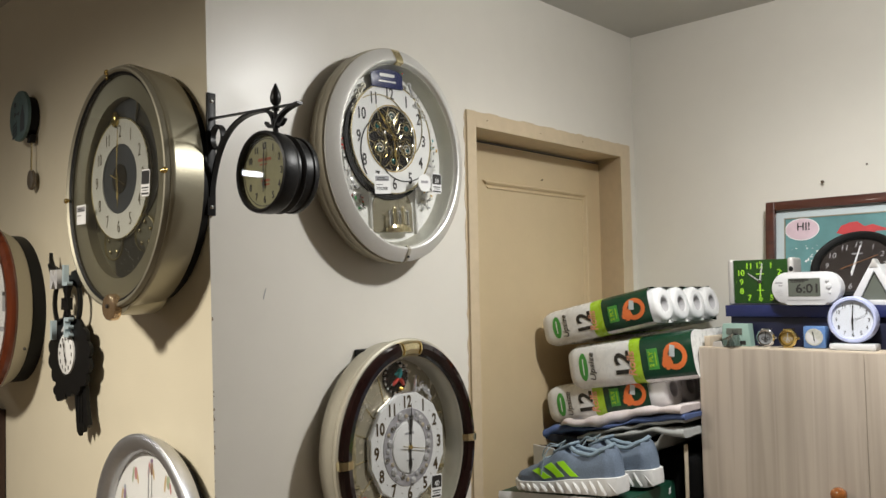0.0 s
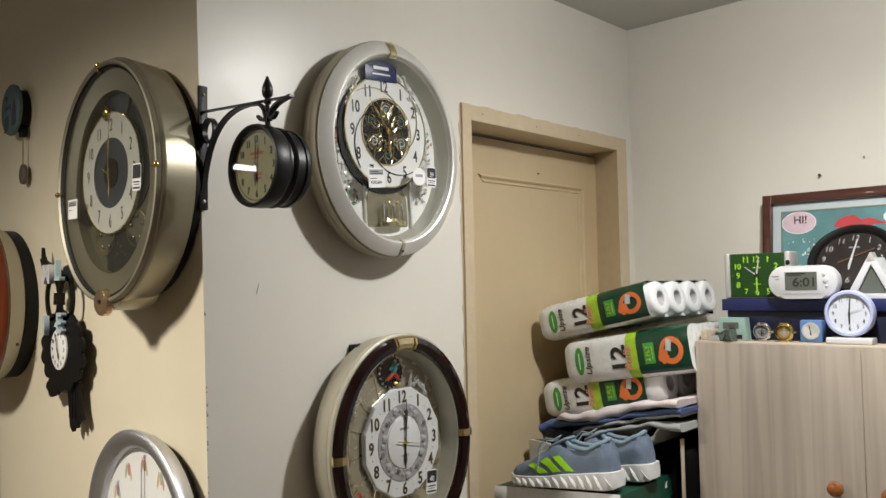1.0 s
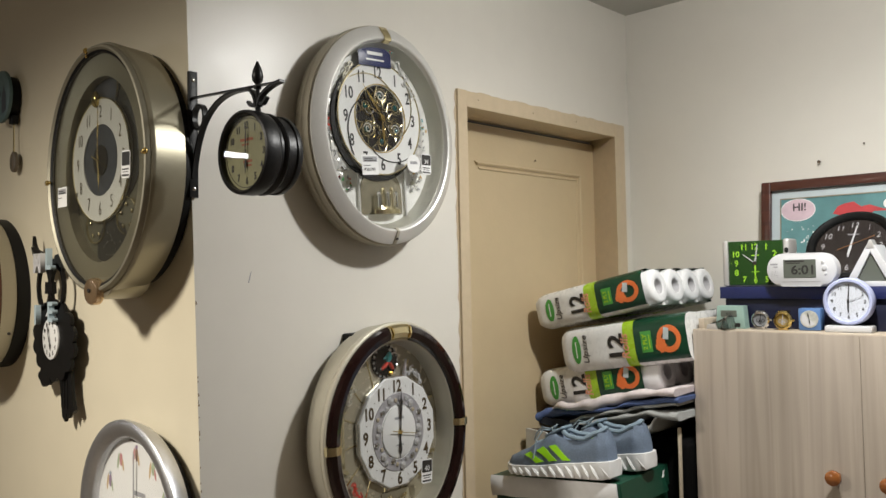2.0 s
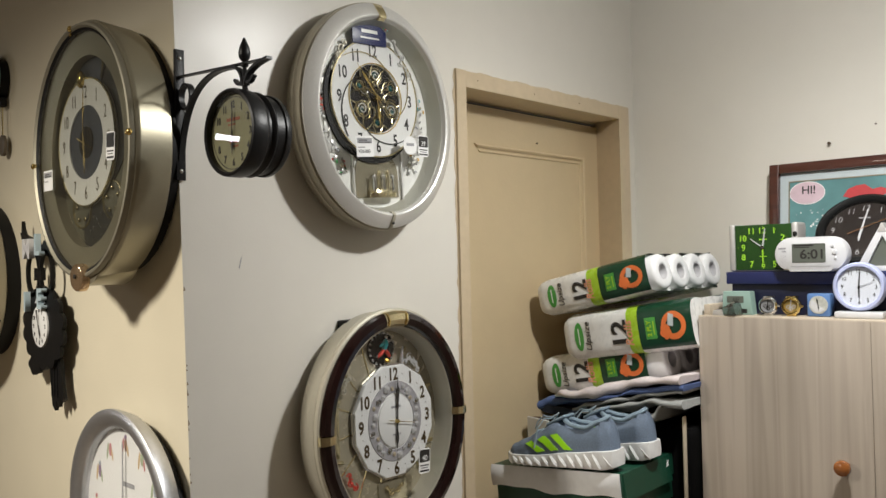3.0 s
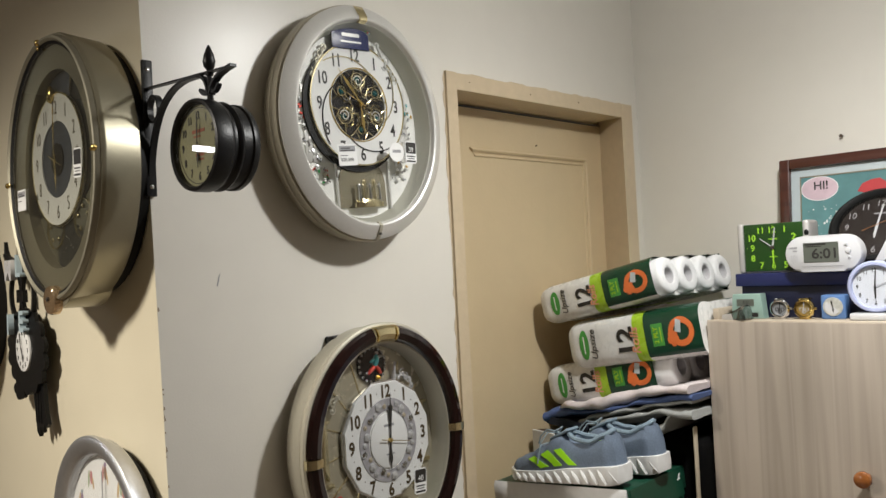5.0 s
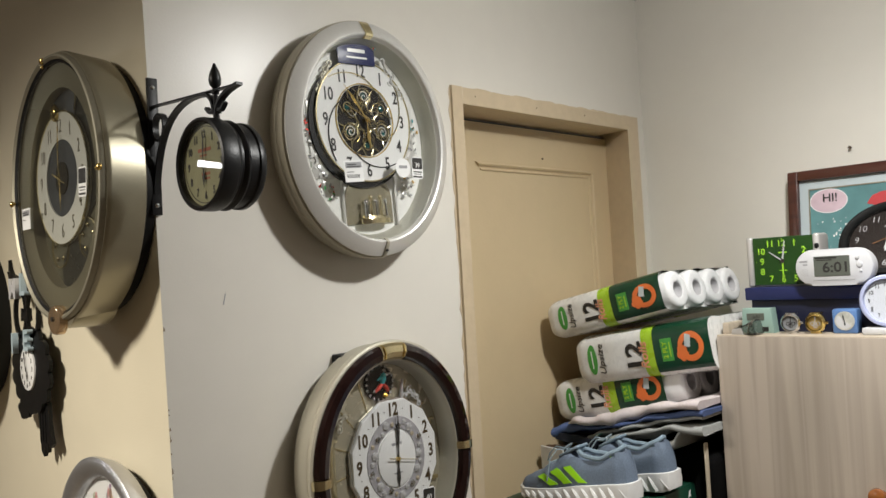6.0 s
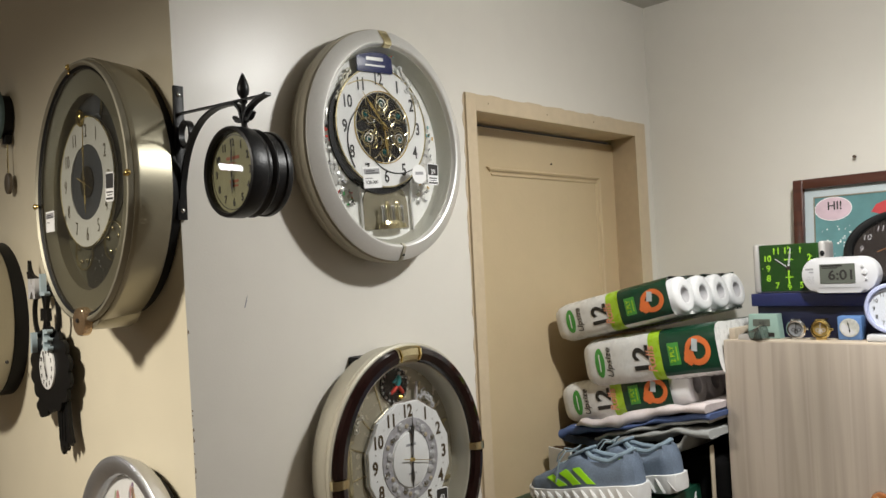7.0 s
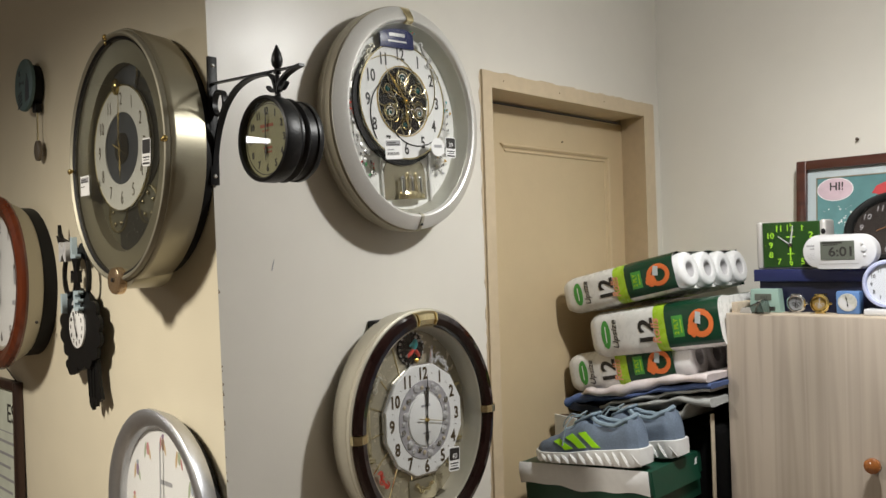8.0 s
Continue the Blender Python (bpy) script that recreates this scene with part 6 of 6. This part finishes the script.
GREYCL = shader("light_grey_knit", (0.34, 0.35, 0.34), 0.9, vary=0.08, scale=200, bump=0.3, bump_scale=600)
NAVYCL = shader("dark_navy_cotton", (0.012, 0.016, 0.03), 0.9, vary=0.1)
folded("folded_trousers", -0.020, 0.12, 1.95, 2.38, 1.152, 1.172, 0.010, NAVYCL, "dark navy folded trousers in the pile", 3, slope=0.02)


def draped(top, low, seed, y0=1.945, y1=2.36, wave=1.0):
    """A soft folded layer: its front edge is rounded and uneven, and it is pressed flatter under the packs behind."""
    r = random.Random(seed)
    ph = [r.uniform(0, 6) for _ in range(6)]
    x0, x1 = top[0][0], top[-1][0]
    bm = bmesh.new()
    n, rows = 72, []
    for i in range(n + 1):
        x = x0 + (x1 - x0) * i / n
        zt, zb = lerp_table(top, x), lerp_table(low, x)
        zt += wave * (0.0013 * math.sin(x * 29 + ph[0]) * math.sin(x * 47 + ph[4]) + 0.0006 * math.sin(x * 113 + ph[1]) * math.sin(x * 31 + ph[2]))
        drop = 0.018 * (1 - max(0.0, min(1.0, (x - 0.25) / 0.10)))
        zb += wave * 0.0008 * math.sin(x * 83 + ph[2])
        mid, h = (zt + zb) / 2, max(0.0015, (zt - zb) / 2)
        yf = y0 + wave * (0.006 * math.sin(x * 23 + ph[3]) + 0.003 * math.sin(x * 59 + ph[4]))
        pts = [(y1, mid - drop - h * 0.8), (1.995, mid - drop - h * 0.8), (yf + 0.03, mid - h * 0.98)]
        pts += [(yf + h * 1.3 - h * 1.3 * math.cos(a), mid + h * math.sin(a)) for a in [radians(-75 + 25 * k) for k in range(7)]]
        pts += [(yf + 0.03, mid + h * 0.96 + 0.0008 * math.sin(x * 97 + ph[5])), (1.995, mid - drop + h * 0.7), (y1, mid - drop + h * 0.6)]
        rows.append([bm.verts.new((x + 0.004 * math.sin(40 * z + ph[1]), y, z)) for y, z in pts])
    k = len(rows[0])
    for p, q in zip(rows, rows[1:]):
        for j in range(k):
            bm.faces.new((p[j], p[(j + 1) % k], q[(j + 1) % k], q[j]))
    bm.faces.new(rows[0])
    bm.faces.new(rows[-1])
    return bm


solid("folded_towel", draped([(0.032, 1.2055), (0.060, 1.222), (0.10, 1.224), (0.16, 1.239), (0.21, 1.254), (0.32, 1.275), (0.409, 1.288)],
                             [(0.032, 1.2025), (0.126, 1.2065), (0.161, 1.208), (0.219, 1.225), (0.285, 1.248), (0.348, 1.262), (0.409, 1.268)], 6, 1.938, wave=1.4), PINKCL, "pinkish white rumpled towel in the pile", "clothes")
solid("folded_trousers", draped([(-0.020, 1.186), (0.016, 1.199), (0.126, 1.2045), (0.219, 1.2235), (0.285, 1.2465), (0.409, 1.265)],
                                [(-0.020, 1.160), (0.015, 1.172), (0.096, 1.192), (0.184, 1.207), (0.274, 1.230), (0.409, 1.252)], 4), BLUECL, "blue folded cotton trousers in the pile", "clothes")
solid("folded_shirt", draped([(0.085, 1.176), (0.138, 1.196), (0.241, 1.219), (0.311, 1.237), (0.409, 1.2505)],
                             [(0.085, 1.166), (0.137, 1.187), (0.24, 1.209), (0.311, 1.228), (0.409, 1.243)], 2, 1.950), GREYCL, "pale grey folded cotton shirt", "clothes")
solid("folded_shirt", merged(draped([(0.128, 1.176), (0.207, 1.196), (0.273, 1.211), (0.337, 1.226), (0.409, 1.229)],
                                    [(0.128, 1.170), (0.24, 1.194), (0.326, 1.214), (0.345, 1.211), (0.409, 1.207)], 1, 1.942),
                             draped([(0.15, 1.158), (0.26, 1.168), (0.318, 1.186), (0.352, 1.214)], [(0.15, 1.150), (0.26, 1.158), (0.322, 1.170), (0.352, 1.206)], 8, 1.946, wave=0.5)), GREYCL, "light grey folded knit shirt with an open fold", "clothes")


# ---------------------------------------------------------------- toilet roll packs
TISSUE = shader("white_tissue", (0.80, 0.80, 0.80), 0.9, vary=0.03, scale=90, bump=0.35, bump_scale=260)
CORE = shader("grey_card_core", (0.58, 0.57, 0.58), 0.9, vary=0.1)
FILMW = shader("white_printed_film", (0.74, 0.74, 0.72), 0.28, vary=0.02, scale=60, bump=0.25, bump_scale=40)
FILMG = shader("dark_green_printed_film", (0.006, 0.045, 0.022), 0.22, vary=0.06, scale=60, bump=0.25, bump_scale=40)
FILML = shader("lime_printed_film", (0.36, 0.58, 0.03), 0.28, vary=0.04, scale=60, bump=0.2, bump_scale=40)
MIDGREEN = shader("leaf_green_print", (0.06, 0.30, 0.05), 0.35)
ORANGE = shader("orange_print", (0.72, 0.17, 0.04), 0.35)
PEACH = shader("peach_print", (0.75, 0.34, 0.20), 0.35)
PALEGREY = shader("pale_grey_print", (0.50, 0.56, 0.58), 0.35)
HR = 0.0505


def front_at(x, b, out=0.0006):
    """A point on the pack's front, x along it, b up from its middle."""
    waist = 0.0025 * math.sin(math.pi * x / 0.115) ** 2 - 0.0025
    t = min(1.0, abs(b) / HR)
    y = -0.030 * (1 - t ** 4.0) ** 0.5 - 0.0012 * 0 - waist * -1
    return (x, y - out, b)


def band(x0, x1, b_closed=False, end_closed=False):
    """A stretch of the wrapping film between x0 and x1, round the whole pack."""
    bm = bmesh.new()
    prof = []
    for i in range(25):
        b = -HR + 2 * HR * i / 24
        prof.append(("f", b))
    rows = []
    n = max(2, int((x1 - x0) / 0.012))
    for i in range(n + 1):
        x = x0 + (x1 - x0) * i / n
        end = 1.0
        if x < 0.03:
            end = 1 - 0.22 * ((0.03 - x) / 0.03) ** 2
        row = []
        for _, b in prof:
            p = front_at(x, b, 0.0)
            row.append(bm.verts.new((x, p[1] * end, b * end)))
        for i2 in range(10):
            t = (i2 + 1) / 10
            row.append(bm.verts.new((x, 0.335 * t, (HR - 0.003 * abs(math.sin(4 * math.pi * t))) * end)))
        for i2 in range(10):
            t = 1 - i2 / 10
            row.append(bm.verts.new((x, 0.335 * t, (-HR + 0.003 * abs(math.sin(4 * math.pi * t))) * end)))
        rows.append(row)
    k = len(rows[0])
    for p, q in zip(rows, rows[1:]):
        for j in range(k):
            bm.faces.new((p[j], p[(j + 1) % k], q[(j + 1) % k], q[j]))
    if b_closed:
        bm.faces.new(rows[0])
    if end_closed:
        bm.faces.new(rows[-1])
    return bm


def wrap(bm, x, b, out):
    """Lays a flat print (its up along the pack) on the pack's front, turned a quarter."""
    bmesh.ops.triangulate(bm, faces=bm.faces[:])
    for _ in range(2):
        bmesh.ops.subdivide_edges(bm, edges=[e for e in bm.edges if e.calc_length() > 0.009], cuts=1)
        bmesh.ops.triangulate(bm, faces=bm.faces[:])
    for v in bm.verts:
        xx, bb = x - v.co.y, b + v.co.x
        v.co = front_at(xx, bb, out + v.co.z)
    return bm


def sheet(w, h, nx=8, ny=3):
    """A flat patch cut into small squares."""
    bm = bmesh.new()
    g = [[bm.verts.new((w * (i / nx - 0.5), h * (j / ny - 0.5), 0)) for j in range(ny + 1)] for i in range(nx + 1)]
    for i in range(nx):
        for j in range(ny):
            bm.faces.new((g[i][j], g[i + 1][j], g[i + 1][j + 1], g[i][j + 1]))
    return bm


def roll_pack(m, length, bands, label, show):
    pk = thing("toilet_roll_pack", m, label, "toilet rolls", "stacked toilet roll packs")
    g0, g1 = bands
    part("film", band(0.0, g0, True), FILMW, pk, "white printed film")
    part("film", band(g0, g1), FILML, pk, "lime printed film")
    gf = part("film", band(g1, length, False, show < 0), FILMG, pk, "dark green printed film with a white underside")
    gf.data.materials.append(FILMW)
    for f in gf.data.polygons:
        if f.center.x > length - 0.001:
            f.material_index, f.use_smooth = 1, False
        elif f.center.z < -HR * 0.86:
            f.material_index = 1
    if show > 0:
        inner = band(length - 0.030, length - 0.012, False, True)
        bmesh.ops.scale(inner, vec=(1, 0.985, 0.975), verts=inner.verts)
        part("end_film", inner, FILMW, pk, "crumpled whitish end film")
    part("logo_shape", wrap(dome(0.031, 0.0140, 0, 0.0003, 32, 5), 0.050, 0.0, 0.0012), MIDGREEN, pk, "green oval")
    part("logo_bar", wrap(sheet(0.036, 0.0032), 0.050, 0.0, 0.0022), PAPER, pk, smooth=False)
    part("print_text", wrap(lettering("Upsize", 0.026, 0.0003, 0.9, shear=0.25), 0.080, 0.0, 0.0009), INK, pk, smooth=False)
    part("print_text", wrap(lettering("12", 0.060, 0.0003, 1.0, offset=0.0018), g0 - 0.025, 0.0, 0.0009), INK, pk, smooth=False)
    part("print_text", wrap(lettering("Rolls", 0.032, 0.0003, 0.85, shear=0.2, offset=0.0006), g0 + 0.004, -0.004, 0.0016), PEACH, pk, smooth=False)
    part("print_patch", wrap(sheet(0.044, 0.030), g1 + 0.035, 0.0, 0.0012), MIDGREEN, pk, "green print patch", smooth=False)
    part("print_text", wrap(lettering("2 PLY", 0.016, 0.0003, 0.85, offset=0.0004), g1 + 0.031, 0.0, 0.0026), FILML, pk, smooth=False)
    part("print_bar", wrap(sheet(0.028, 0.003), g1 + 0.044, 0.0, 0.0024), FILML, pk, smooth=False)
    cx = min(g1 + 0.099, length - 0.037)
    part("print_shape", wrap(ring([(-0.012, 0), (0, 0), (0, 0.0006), (-0.012, 0.0006)], 0.0285, 0.0335, 36), cx, 0.001, 0.0016), ORANGE, pk, "orange round print")
    part("print_shape", wrap(moved(prism([(-0.013, -0.005), (0.010, -0.010), (0.014, 0.004), (-0.010, 0.010)], 0, 0.0006), pose(0.012, 0.006, 0)), cx, 0.0, 0.0022), PALEGREY, pk, smooth=False)
    part("print_shape", wrap(prism(scallop(0.013, 0.013, 5, 0.25), 0, 0.0006), cx - 0.024, -0.010, 0.0012), ORANGE, pk)
    # twelve rolls, four deep and three long
    n = 0
    for j in range(4):
        for i in range(3):
            x0 = 0.016 + (length + show - 0.016) * i / 3
            x1 = 0.016 + (length + show - 0.016) * (i + 1) / 3 - 0.002
            rr = HR - 0.004
            yc = 0.0205 + 0.0925 * j
            prof = [(0.020, x0 + 0.004), (rr - 0.004, x0), (rr, x0 + 0.004), (rr, x1 - 0.010), (rr - 0.002, x1 - 0.005), (rr - 0.006, x1 - 0.0015), (rr - 0.010, x1), (0.0225, x1 - 0.0015), (0.0205, x1 - 0.004)]
            rl = part("roll", moved(ring(prof, 0, 0, 26), Matrix.Translation((0, yc, 0)) @ pose(0, 0, 0, 0, 90, 0)), TISSUE, pk)
            if i == 2:
                part("core", moved(ring([(0.0205, x1 - 0.055), (0.0205, x1 - 0.003), (0.0190, x1 - 0.003), (0.0190, x1 - 0.055)], 0, 0, 20), Matrix.Translation((0, yc, 0)) @ pose(0, 0, 0, 0, 90, 0)), CORE, rl)
    return pk


roll_pack(pose(-0.050, 2.030, 1.4555, 0, -12.0, 0), 0.350, (0.168, 0.205), "wrapped toilet roll pack, white and green, on the stack top", 0.020)
roll_pack(pose(0.027, 2.042, 1.3500, 0, -8.5, 0) @ Matrix.Diagonal((1, 1, 1.23, 1)), 0.380, (0.199, 0.232), "wrapped toilet roll pack, white and green, squeezed in the stack", -0.006)
roll_pack(pose(-0.066, 2.064, 1.2350, 0, -11.0, 0) @ Matrix.Diagonal((1, 1, 1.08, 1)), 0.336, (0.160, 0.196), "wrapped toilet roll pack, white and green, on folded clothes", 0.05)
